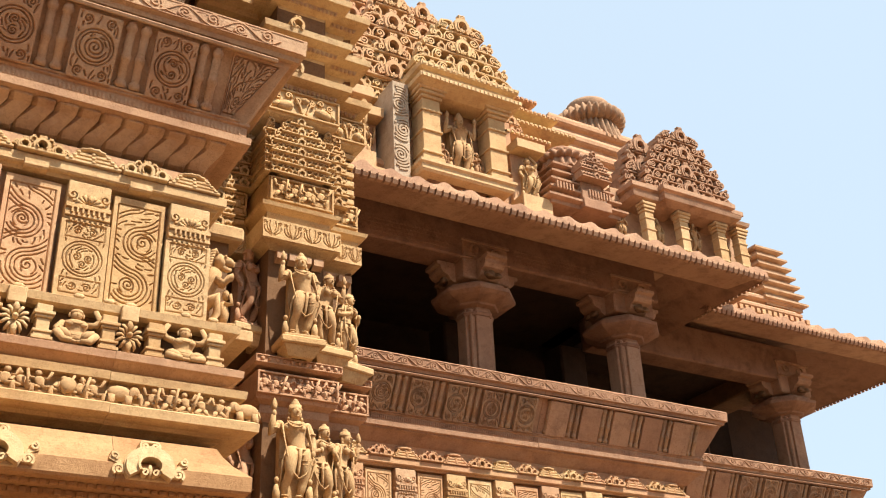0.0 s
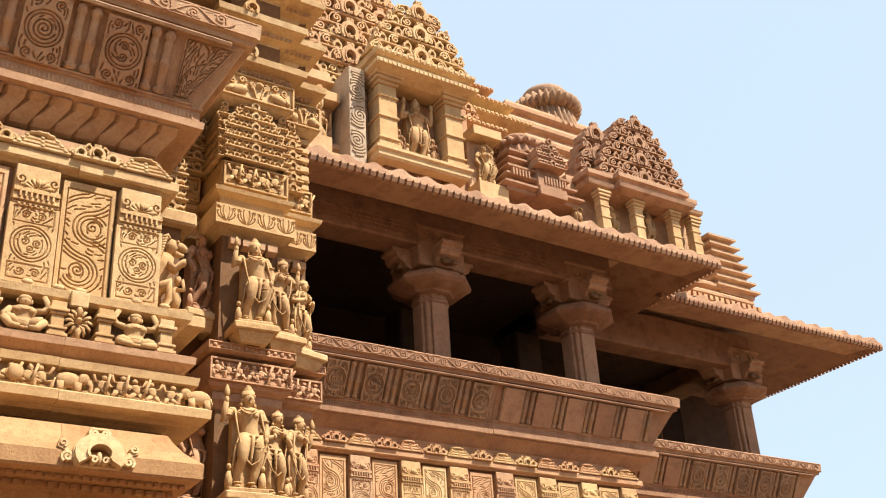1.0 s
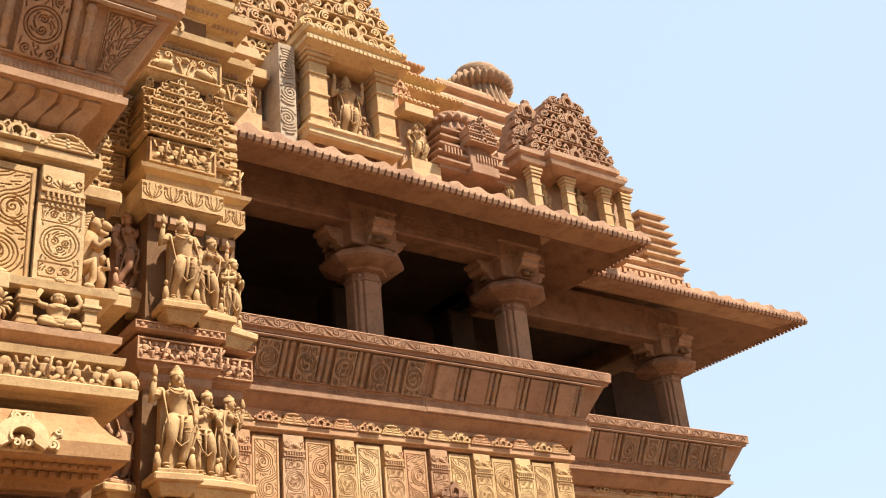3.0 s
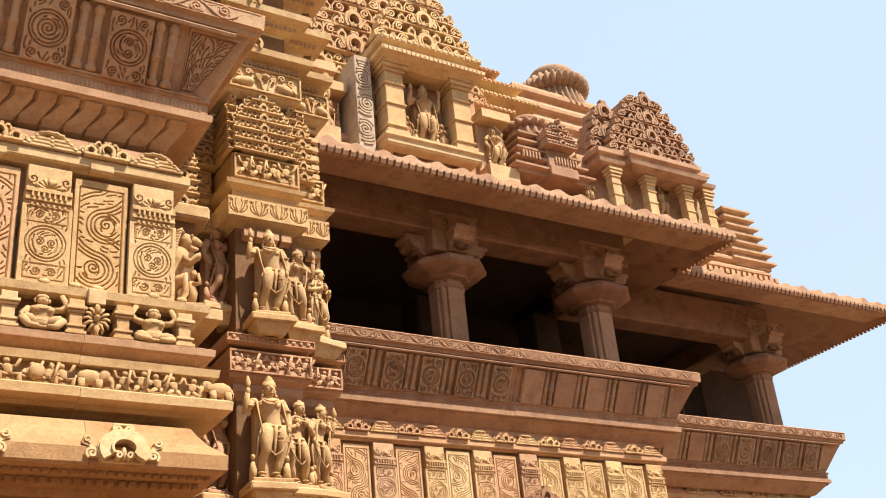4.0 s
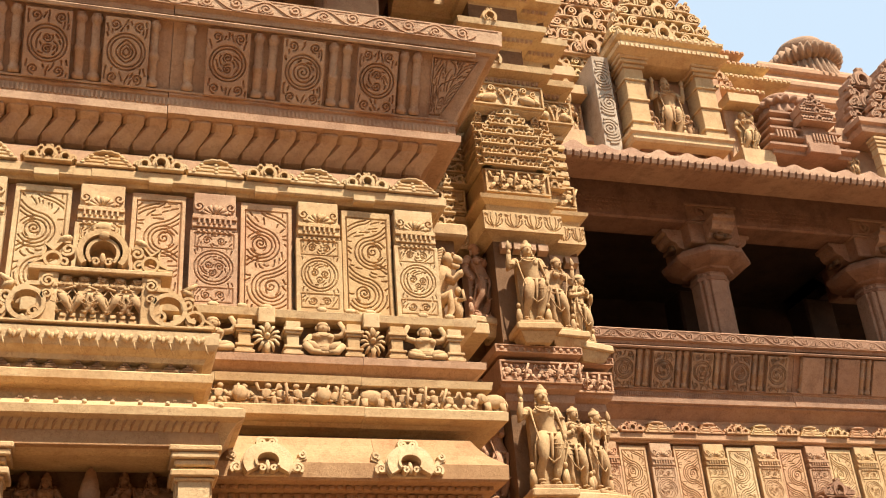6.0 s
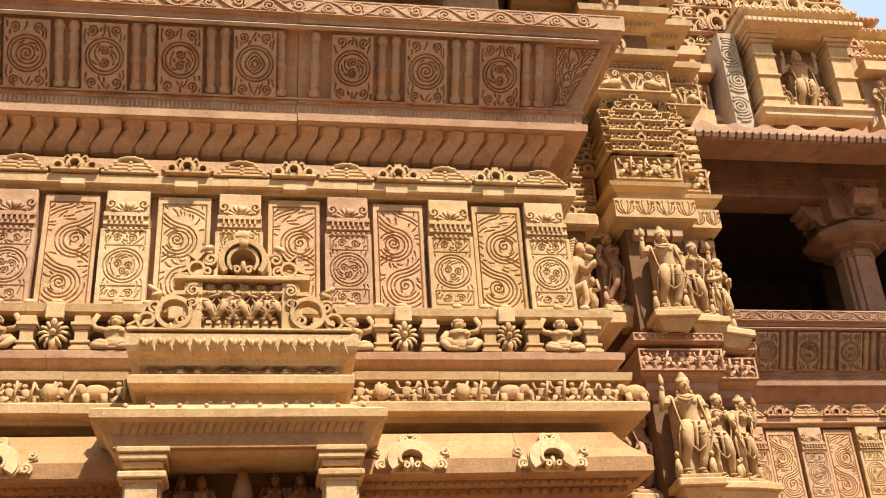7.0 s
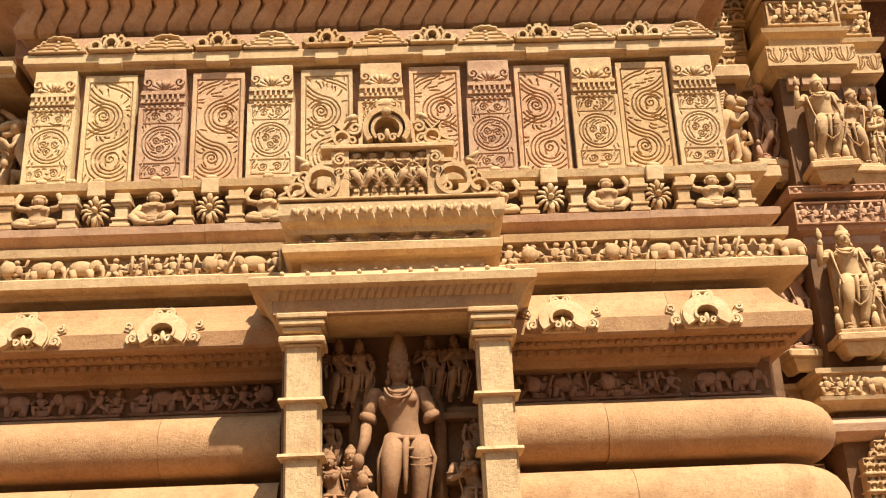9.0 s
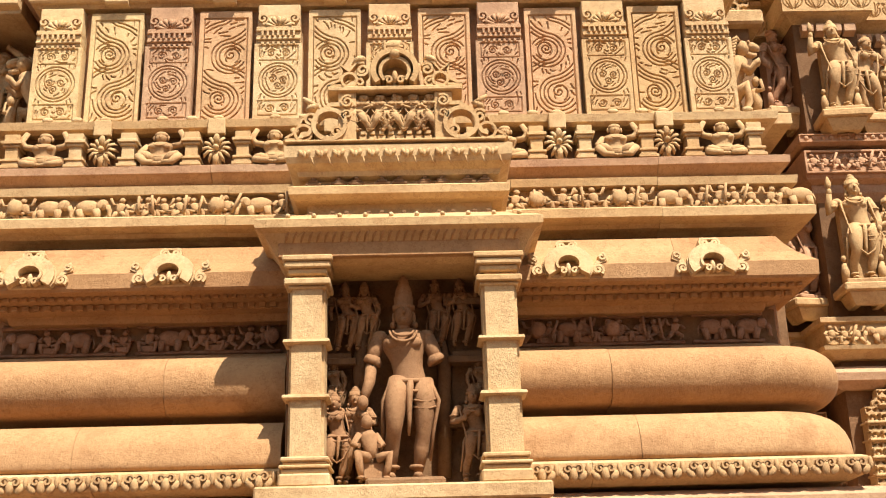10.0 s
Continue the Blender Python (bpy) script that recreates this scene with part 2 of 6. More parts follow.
def course(parent, name, mat, xl, xr, y, prof, back=1.2, lens=(0.9, 1.7), joints=None, jit=0.004, smooth=False):
    """A run of moulded stones along a front from xl to xr at y, turning back at both ends."""
    cuts = [xl]
    x = xl + rng.uniform(*lens)
    while x < xr - 0.5:
        cuts.append(x)
        x += rng.uniform(*lens)
    cuts.append(xr)
    if joints:
        cuts = [xl, *joints, xr]
    for i in range(len(cuts) - 1):
        a, b = cuts[i] + (0.0015 if i else 0), cuts[i + 1] - (0.0015 if i < len(cuts) - 2 else 0)
        dy, dz = rng.uniform(-jit, jit), rng.uniform(-jit, jit)
        plan = []
        if i == 0 and back:
            plan.append((a, y + back))
        plan += [(a, y + dy), (b, y + dy)]
        if i == len(cuts) - 2 and back:
            plan.append((b, y + back))
        part(name, Geo().sweep(plan, [(o, z + dz) for o, z in prof], smooth), mat, parent)


def spiral(cx, cz, r0, r1, turns, a0, n=22, hand=1):
    out = []
    for i in range(n + 1):
        k = i / n
        a, r = radians(a0) + hand * 2 * math.pi * turns * k, r0 + (r1 - r0) * k
        out.append((cx + r * math.cos(a), cz + r * math.sin(a)))
    return out


def arc(cx, cz, r, a0, a1, n=12, sz=1.0):
    return [(cx + r * math.cos(radians(a0 + (a1 - a0) * i / n)), cz + r * sz * math.sin(radians(a0 + (a1 - a0) * i / n))) for i in range(n + 1)]


def scrolls(g, x0, x1, z0, z1, lobes, pitch, w, y0, y1):
    """A field of vine scrolls: spirals round each lobe, each kept to the ground that is nearest to it."""
    for li, (cx, cz, hand, a0) in enumerate(lobes):
        reach = max(math.hypot(cx - x, cz - z) for x in (x0, x1) for z in (z0, z1))
        turns = reach / pitch
        pts = spiral(cx, cz, pitch * 0.3, reach, turns, a0, int(turns * 22), hand)
        run = []
        for p in pts:
            d = math.hypot(p[0] - cx, p[1] - cz)
            near = min(math.hypot(p[0] - q[0], p[1] - q[1]) for k, q in enumerate(lobes) if k != li) if len(lobes) > 1 else 9
            ok = x0 < p[0] < x1 and z0 < p[1] < z1 and d < near - w * 0.4
            if ok:
                run.append(p)
            if not ok or p is pts[-1]:
                if len(run) > 2:
                    g.strip(run, w, y0, y1)
                run = []


def border(g, x0, x1, z0, z1, w, y0, y1):
    for a, b, c, d in ((x0, x1, z0, z0 + w), (x0, x1, z1 - w, z1), (x0, x0 + w, z0 + w, z1 - w), (x1 - w, x1, z0 + w, z1 - w)):
        g.box(a, b, y1, y0, c, d, 0.002)
    return g


def engrave(g, x0, x1, z0, z1, y, lines, depth=0.017, line=0.003, res=0.0062, skirt=0.05):
    """A flat face with lines cut into it; lines are lists of (x, z)."""
    pts = []
    for run in lines:
        for (ax, az), (bx, bz) in zip(run, run[1:]):
            k = max(1, int(math.hypot(bx - ax, bz - az) / 0.004))
            pts += [(ax + (bx - ax) * i / k, az + (bz - az) * i / k) for i in range(k + 1)]
    pts = np.array(pts)
    nx, nz = max(2, round((x1 - x0) / res)), max(2, round((z1 - z0) / res))
    xs, zs = np.linspace(x0, x1, nx + 1), np.linspace(z0, z1, nz + 1)
    o = len(g.v)
    for j, z in enumerate([z0, *zs, z1]):
        near = pts[np.abs(pts[:, 1] - z) < 0.03]
        if len(near):
            d = np.sqrt(((xs[:, None] - near[None, :, 0]) ** 2 + (z - near[None, :, 1]) ** 2).min(axis=1))
        else:
            d = np.ones(nx + 1)
        m = np.clip(1 - (d - line * 0.5) / (0.75 * res), 0, 1)
        end = j in (0, nz + 2)
        row = [(x, y + (skirt if end else depth * k), z) for x, k in zip(xs, m)]
        g.v += [(x0, y + skirt, z), *row, (x1, y + skirt, z)]
    w = nx + 3
    for j in range(nz + 2):
        for i in range(nx + 2):
            a = o + j * w + i
            g.face((a, a + 1, a + w + 1, a + w))
    return g


def strokes(lines, r, n, x0, x1, z0, z1, flow, length=0.06, gap=0.017, keep=None):
    """Short curved cuts that follow a flow and stay clear of the lines already there."""
    taken = [p for run in lines for p in run]
    grid = collections.defaultdict(list)
    for p in taken:
        grid[int(p[0] / gap), int(p[1] / gap)].append(p)

    def free(x, z):
        if not (x0 < x < x1 and z0 < z < z1) or (keep and not keep(x, z)):
            return False
        i, j = int(x / gap), int(z / gap)
        return all(math.hypot(x - p[0], z - p[1]) > gap for a in (i - 1, i, i + 1) for b in (j - 1, j, j + 1) for p in grid[a, b])
    out = []
    for k in range(n):
        x, z = r.uniform(x0, x1), r.uniform(z0, z1)
        run = []
        curl = r.uniform(-2.5, 2.5)
        for s in range(int(length / 0.006)):
            if not free(x, z):
                break
            run.append((x, z))
            a = flow(x, z) + radians(curl * s)
            x, z = x + 0.006 * math.cos(a), z + 0.006 * math.sin(a)
        if len(run) > 4:
            out.append(run)
            for p in run:
                grid[int(p[0] / gap), int(p[1] / gap)].append(p)
    return lines + out


def frame_line(x0, x1, z0, z1):
    return [(x0, z0), (x1, z0), (x1, z1), (x0, z1), (x0, z0)]

# ---- carved pieces, built once and shared ----


def scroll_panel(w=0.41, h=0.99, flip=1, seed=0):
    """A flat stone slab cut with a winding stem that turns round two lobes, their spirals and a few leaf strokes."""
    r = random.Random(seed * 7 + flip + 3)
    g = Geo().box(-w / 2 + 0.004, w / 2 - 0.004, 0.03, 0.12, 0.004, h - 0.004)
    kx, k0, k1 = w / 2 - 0.036, 0.03, h - 0.065
    lobes = [(-flip * 0.035, 0.22 + r.uniform(-0.015, 0.015)), (flip * 0.045, 0.60 + r.uniform(-0.015, 0.015)), (-flip * 0.05, 0.985)]
    lines = [frame_line(-kx, kx, k0, k1)]

    def keep(run):
        out = []
        for p in run:
            if abs(p[0]) < kx - 0.012 and k0 + 0.012 < p[1] < k1 - 0.012:
                out.append(p)
            else:
                if len(out) > 3:
                    lines.append(out)
                out = []
        if len(out) > 3:
            lines.append(out)
    for i, (cx, cz) in enumerate(lobes):
        turn = flip if i % 2 == 0 else -flip
        keep(spiral(cx, cz + 0.012, 0.008, 0.046, 1.35, 200, 34, turn))
        keep([(cx + turn * (0.055 * math.sin(a) - 0.012), cz + 0.068 * math.cos(a)) for a in np.linspace(-2.6, 2.3, 30)])
        if i == 2:
            continue
        nx, nz_ = lobes[i + 1]
        D = math.hypot(nx - cx, nz_ - cz)
        base = math.degrees(math.atan2(nz_ - cz, nx - cx))
        for rad in (0.088, 0.118, 0.150, D - 0.118, D - 0.088):
            keep(arc(cx, cz, rad, base, base - turn * (230 if rad < 0.2 else 50), 60))
            keep(arc(nx, nz_, D - rad, base + 180, base + 180 - turn * (230 if D - rad < 0.2 else 50), 60))
    keep(arc(lobes[0][0], lobes[0][1], 0.185, 0, -180, 40))
    flow = lambda x, z: math.atan2(z - 0.45, x) + 0.9 * flip + 1.2 * math.sin(9 * z)
    lines = strokes(lines, r, 260, -kx + 0.008, kx - 0.008, k0 + 0.01, k1 - 0.01, flow, 0.085, 0.0225)
    return engrave(g, -w / 2, w / 2, 0, h, 0.0, lines, 0.021, 0.0035)


def pilaster(w=0.37, h=1.02, seed=0):
    """A flat pilaster with framed scrolls, a round medallion and a stepped capital under a ribbed shell."""
    r = random.Random(seed)
    g = Geo()
    f = -0.035
    top = h * 0.655
    g.box(-w / 2 + 0.004, w / 2 - 0.004, 0.0, 0.12, 0.004, top)
    g.box(-w / 2 + 0.02, w / 2 - 0.02, -0.02, 0.12, h * 0.655, h)
    k = w / 2 - 0.035
    zc = 0.345
    lines = []
    for z0, z1 in ((0.05, 0.17), (0.52, 0.645)):
        lines.append(frame_line(-k, k, z0, z1))
        for s in (-1, 1):
            lines.append(spiral(s * 0.055, (z0 + z1) / 2, 0.006, 0.036, 1.6, r.uniform(0, 360), 26, s))
        lines = strokes(lines, r, 130, -k + 0.01, k - 0.01, z0 + 0.01, z1 - 0.01, lambda x, z: math.atan2(z - (z0 + z1) / 2, x) + 1.2, 0.10, 0.018)
    for rad in (0.148, 0.122):
        lines.append(arc(0, zc, rad, 0, 360, 44))
    hand = r.choice((1, -1))
    n = r.choice((1, 2, 3))
    for i in range(n):
        a = 2 * math.pi * i / n + r.uniform(0, 1)
        d = 0 if n == 1 else 0.045
        lines.append(spiral(d * math.cos(a), zc + d * math.sin(a), 0.006, 0.075 if n == 1 else 0.034, 2.2 if n == 1 else 1.5, r.uniform(0, 360), 36, hand))
    lines = strokes(lines, r, 260, -0.115, 0.115, zc - 0.115, zc + 0.115, lambda x, z: math.atan2(z - zc, x) + 1.9 * hand, 0.12, 0.018, lambda x, z: math.hypot(x, z - zc) < 0.112)
    lines = strokes(lines, r, 320, -k, k, 0.175, 0.515, lambda x, z: math.atan2(z - zc, x) + 0.5 * (1 if x * (z - zc) > 0 else -1), 0.10, 0.019, lambda x, z: math.hypot(x, z - zc) > 0.162)
    engrave(g, -w / 2, w / 2, 0, top, f, lines, 0.016)
    # capital: notched shelf, steps, ribbed shell, volutes
    z = h * 0.66
    for i, (o, t) in enumerate(((0.0, 0.022), (0.018, 0.022), (0.004, 0.05), (0.022, 0.024), (0.012, 0.022))):
        g.box(-w / 2 + 0.012, w / 2 - 0.012, -0.035 - o, 0.1, z, z + t - 0.003, 0.003)
        z += t
    for i in range(7):
        x = -w * 0.33 + i * w * 0.11
        g.box(x - 0.008, x + 0.008, -0.066, -0.03, h * 0.66 + 0.046, h * 0.66 + 0.09, 0.002)
        g.box(x - 0.01, x + 0.01, -0.052, -0.03, h * 0.66 - 0.022, h * 0.66, 0.003)
    for i in range(7):
        a = 180 * (i + 0.5) / 7
        c, s = math.cos(radians(a)), math.sin(radians(a))
        g.tube([(0.028 * c, -0.03, z + 0.022 * s), (0.105 * c, -0.042, z + 0.085 * s)], [0.006, 0.021], 6)
    for sx in (-1, 1):
        g.strip(spiral(sx * 0.125, z + 0.075, 0.006, 0.05, 1.5, 90, 18, sx), 0.018, -0.019, -0.04)
    return g


def gavaksha(w=0.34, wings=True, fine=14):
    """A horseshoe window: a round hood with a hollow, a knop on top, a bud within and side volutes."""
    g = Geo()
    r = w * 0.27
    zc = r * 0.72
    for rad, t, y in ((r, 0.40 * r, -0.055), (r * 0.72, 0.16 * r, -0.07)):
        g.strip(arc(0, zc, rad, -48, 228, fine), t, 0.05, y)
    g.strip(arc(0, zc, r * 1.16, -40, 220, fine), 0.2 * r, 0.05, -0.035)
    g.ell((0, -0.02, zc - r * 0.45), (r * 0.16, 0.03, r * 0.42), 6, 4)
    for s in (-1, 1):
        g.strip(spiral(s * r * 0.3, zc - r * 0.52, r * 0.05, r * 0.2, 1.1, 60, 8, -s), r * 0.13, 0.02, -0.04)
        g.strip(spiral(s * r * 0.26, zc + r * 1.32, r * 0.06, r * 0.26, 1.3, 0, 10, s), r * 0.16, 0.05, -0.05)
        if wings:
            g.strip(spiral(s * r * 1.5, zc - r * 0.36, r * 0.08, r * 0.4, 1.4, 90, 14, -s), r * 0.18, 0.05, -0.035)
            g.strip([(s * r * (1.35 + 0.35 * t), zc + r * (-0.1 + 0.85 * t - 0.25 * t * t)) for t in (0, 0.3, 0.6, 1)], r * 0.3, 0.05, -0.03)
    g.box(-r * 0.42, r * 0.42, -0.05, 0.05, zc + r * 1.05, zc + r * 1.25, 0.004)
    g.box(-r * 0.5, r * 0.5, -0.045, 0.05, zc + r * 1.5, zc + r * 1.6, 0.004)
    return g


def triple_hood():
    """Three small horseshoe windows side by side on a thin shelf, with a fourth above the middle."""
    g = Geo().box(-0.17, 0.17, -0.075, 0.08, 0.0, 0.022, 0.005)
    k = gavaksha(0.20, False, 10)
    for x, z, q in ((-0.12, 0.018, 0.74), (0.12, 0.018, 0.74), (0, 0.018, 1.0), (-0.062, 0.095, 0.46), (0.062, 0.095, 0.46)):
        g.put(k, T(x, -0.02, z, q))
    g.box(-0.14, 0.14, 0.02, 0.08, 0.02, 0.10, 0.01)
    for sx in (-1, 1):
        g.strip(spiral(sx * 0.17, 0.05, 0.006, 0.03, 1.3, 90, 10, -sx), 0.016, 0.05, -0.05)
    return g


def turret(w=0.42):
    """A flat miniature roof: three eaves, each with a leaf at its front, and a ribbed cushion."""
    g = Geo()
    z = 0.0
    for i, k in enumerate((1.0, 0.84, 0.66)):
        g.box(-w / 2 * k, w / 2 * k, -0.11 + 0.02 * i, 0.12, z, z + 0.028, 0.006)
        g.box(-w / 2 * k + 0.03, w / 2 * k - 0.03, -0.08 + 0.02 * i, 0.12, z + 0.028, z + 0.052, 0.003)
        for x in (-0.8, 0, 0.8):
            g.ell((x * w / 2 * k, -0.108 + 0.02 * i, z + 0.03), (0.02, 0.012, 0.016), 6, 4)
        z += 0.052
    g.lathe((0, 0.02, z), [(0.08, 0), (0.12, 0.012), (0.125, 0.03), (0.09, 0.048), (0.03, 0.06)], 24, 12, 0.12)
    return g


def baluster(h=0.5):
    prof = [(0.035, 0), (0.044, 0.02), (0.038, 0.05), (0.026, 0.06), (0.032, 0.09), (0.032, 0.2), (0.04, 0.215), (0.04, 0.245),
            (0.03, 0.26), (0.032, 0.4), (0.027, 0.42), (0.04, 0.44), (0.04, 0.47), (0.03, 0.485), (0.03, 0.5)]
    return Geo().lathe((0, 0, 0), [(r, z * h / 0.5) for r, z in prof], 10)


def medallion(w=0.34, h=0.53, seed=0):
    """A flat balcony panel cut with a ringed flame or spiral and corner volutes."""
    r = random.Random(seed)
    g = Geo().box(-w / 2 + 0.003, w / 2 - 0.003, -0.045, 0.03, 0.003, h - 0.003)
    zc = h / 2
    lines = [arc(0, zc, w * 0.42, 0, 360, 44), arc(0, zc, w * 0.345, 0, 360, 40)]
    hand = r.choice((1, -1))
    kind = r.random()
    if kind < 0.3:
        lines.append(spiral(0, zc, 0.008, 0.09, 2.6, r.uniform(0, 360), 60, hand))
    elif kind < 0.6:
        for s in (-1, 1):
            lines.append(spiral(0.0, zc + s * 0.045, 0.006, 0.04, 1.6, r.uniform(0, 360), 30, hand * s))
    else:
        for t in (1.0, 0.66, 0.34):
            for s in (-1, 1):
                lines.append([(s * t * 0.085 * math.sin(math.pi * u) ** 0.8 * (1 - 0.25 * u), zc - 0.085 * t + 0.18 * t * u) for u in np.linspace(0, 1, 14)])
    lines = strokes(lines, r, 200, -0.11, 0.11, zc - 0.11, zc + 0.11, lambda x, z: math.atan2(z - zc, x) + 1.9 * hand, 0.12, 0.019, lambda x, z: math.hypot(x, z - zc) < w * 0.32)
    for s in (-1, 1):
        for t in (-1, 1):
            lines.append(spiral(s * w * 0.27, zc + t * h * 0.39, 0.006, 0.042, 1.5, 90, 26, s * t))
    lines = strokes(lines, r, 320, -w / 2 + 0.015, w / 2 - 0.015, 0.015, h - 0.015, lambda x, z: math.atan2(z - zc, x) + 0.6 * (1 if x * (z - zc) > 0 else -1), 0.11, 0.020, lambda x, z: math.hypot(x, z - zc) > w * 0.445)
    return engrave(g, -w / 2, w / 2, 0, h, -0.078, lines, 0.022, 0.005, 0.007)


def figure(seg=10, sway=0.05, crown=0.15, arms=0, lean=0.0, block=True, broken=False, male=False):
    """A standing stone figure in a bent stance, one metre high, with belt, garland, armlets and a tiered crown."""
    g = Geo()
    lo = max(6, seg - 2)
    hx = sway

    def loop(c, rx, ry, z, t, dip=0.0, n=16):
        g.tube([(c + rx * math.cos(a), ry * math.sin(a) - 0.004, z - dip * max(0.0, -math.sin(a))) for a in np.linspace(0, 2 * math.pi, n)], t, 5)
    for s in (-1, 1):
        bend = 0.045 if s * sway < 0 else -0.004
        leg = [(hx + s * 0.062, 0, 0.50), (hx * 0.92 + s * 0.086, -0.02 - bend * 0.5, 0.40), (hx * 0.65 + s * 0.086, -0.03 - bend, 0.275), (hx * 0.5 + s * 0.087, -0.012 - bend * 0.7, 0.235),
               (hx * 0.1 + s * 0.088, 0.008, 0.16), (s * 0.08 - hx * 0.25, 0.006, 0.045)]
        g.tube(leg, [0.076, 0.069, 0.049, 0.044, 0.046, 0.027], lo)
        g.ell((s * 0.08 - hx * 0.25, -0.045, 0.02), (0.032, 0.068, 0.022), lo, 4, 0)
        loop(s * 0.07 - hx * 0.25, 0.036, 0.036, 0.07, 0.010, 0, 10)
        loop(hx * 0.85 + s * 0.086, 0.074, 0.074, 0.385, 0.007, 0.03, 12)
        loop(hx * 0.88 + s * 0.082, 0.078, 0.078, 0.43, 0.007, 0.04, 12)
        g.tube([(hx + s * 0.12, -0.03, 0.50), (hx + s * 0.165, -0.04, 0.40), (hx * 0.5 + s * 0.15, -0.02, 0.26), (s * 0.145, 0.0, 0.10)], [0.012, 0.014, 0.012, 0.008], 6)
    if male:
        rad = [0.106, 0.098, 0.090, 0.098, 0.128, 0.146, 0.095, 0.045]
    else:
        rad = [0.130, 0.112, 0.078, 0.080, 0.108, 0.128, 0.085, 0.042]
    zz = [0.465, 0.515, 0.575, 0.625, 0.685, 0.735, 0.768, 0.79]
    g.tube([(hx * (1 - 1.15 * (z - 0.465) / 0.30), -0.006 * math.sin((z - 0.465) * 9), z) for z in zz], rad, seg + 4, 0.60)
    for s in (-1, 1):
        if male:
            g.ell((-hx * 0.12 + s * 0.056, -0.060, 0.705), (0.056, 0.026, 0.034), lo, 5)
        else:
            g.ell((-hx * 0.12 + s * 0.055, -0.072, 0.70), (0.047, 0.042, 0.045), lo, 6)
    g.limb((-hx * 0.12, 0, 0.77), (lean * 0.8, -0.01, 0.82), 0.042, 0.038, lo)
    g.ell((lean, -0.018, 0.862), (0.056, 0.062, 0.072), seg, 8)
    g.tube([(lean, -0.072, 0.885), (lean, -0.09, 0.858), (lean, -0.076, 0.852)], [0.008, 0.013, 0.008], 5)
    g.ell((lean, -0.066, 0.822), (0.022, 0.018, 0.014), 6, 4)
    c = crown
    g.lathe((lean, 0.0, 0.895), [(0.060, -0.01), (0.072, 0.0), (0.072, 0.018), (0.060, 0.024), (0.064, 0.04 + c * 0.1), (0.052, c * 0.42), (0.056, c * 0.46), (0.046, c * 0.62), (0.034, c * 0.74), (0.036, c * 0.78), (0.022, c * 0.92), (0.006, c)], seg + 4, 8, 0.06)
    for s in (-1, 1):
        g.ell((lean + s * 0.060, 0.0, 0.85), (0.014, 0.018, 0.034), 6, 4)
        g.ell((lean + s * 0.068, -0.01, 0.81), (0.018, 0.018, 0.020), 6, 4)
        sh = Vector((-hx * 0.15 + s * 0.142, 0, 0.742))
        g.ell(tuple(sh), (0.05, 0.048, 0.044), lo, 5)
        mode = (arms >> (0 if s < 0 else 2)) & 3
        el, hd = [((s * 0.205, 0.01, 0.59), (s * 0.18, -0.07, 0.46)), ((s * 0.215, 0.0, 0.60), (s * 0.09, -0.12, 0.635)),
                  ((s * 0.235, 0.0, 0.655), (s * 0.225, -0.06, 0.83)), ((s * 0.19, 0.0, 0.88), (s * 0.04, -0.02, 1.0))][mode]
        el, hd = Vector(el), Vector(hd)
        up = sh.lerp(el, 0.5) + Vector((s * 0.008, 0, 0))
        if broken:
            stump = sh.lerp(el, 0.9)
            g.tube([sh, up, stump], [0.046, 0.044, 0.036], lo)
            d = (stump - sh).normalized()
            g.tube([stump - d * 0.05, stump - d * 0.03, stump - d * 0.008, stump], [0.040, 0.054, 0.058, 0.046], lo + 2)
            if s < 0:
                g.tube([stump, (s * 0.21, -0.05, 0.50), (s * 0.24, -0.10, 0.41)], [0.036, 0.034, 0.026], lo)
                g.ell((s * 0.245, -0.11, 0.385), (0.034, 0.03, 0.04), lo, 5)
            continue
        g.tube([sh, up, el, el.lerp(hd, 0.35), hd], [0.045, 0.043, 0.034, 0.036, 0.022], lo)
        g.ell(tuple(hd), (0.026, 0.024, 0.038), lo, 5)
        g.tube([up + Vector((0.048 * math.cos(a), 0.048 * math.sin(a), 0.0)) for a in np.linspace(0, 2 * math.pi, 10)], 0.009, 5)
        if mode == 2:
            g.lathe((hd[0], hd[1], hd[2] + 0.02), [(0.012, 0), (0.03, 0.03), (0.034, 0.06), (0.02, 0.10), (0.004, 0.13)], 8, 4, 0.2)
    hip = rad[0]
    loop(hx, hip + 0.006, hip * 0.66, 0.50, 0.013)
    loop(hx, hip + 0.008, hip * 0.68, 0.475, 0.008, 0.03)
    g.tube([(hx, -hip * 0.66, 0.50), (hx - 0.008, -hip * 0.74, 0.42), (hx * 0.7, -0.07, 0.30), (hx * 0.6, -0.06, 0.22)], [0.022, 0.020, 0.014, 0.008], 6)
    for w, d in ((0.062, 0.035), (0.082, 0.065)):
        g.tube([(-hx * 0.12 + w * math.cos(a), -0.070 - 0.035 * abs(math.sin(a)), 0.765 + d * math.sin(a)) for a in np.linspace(math.pi, 2 * math.pi, 10)], 0.008, 5)
    if not broken:
        g.tube([(-hx * 0.1 + 0.13, -0.05, 0.74), (hx * 0.5 + 0.135, -0.07, 0.56), (hx + 0.13, -0.08, 0.42), (hx * 0.8 + 0.06, -0.10, 0.26), (hx * 0.6, -0.10, 0.215), (hx * 0.8 - 0.06, -0.10, 0.26), (hx - 0.13, -0.08, 0.42), (hx * 0.5 - 0.135, -0.07, 0.56), (-hx * 0.1 - 0.13, -0.05, 0.74)], 0.009, 5)
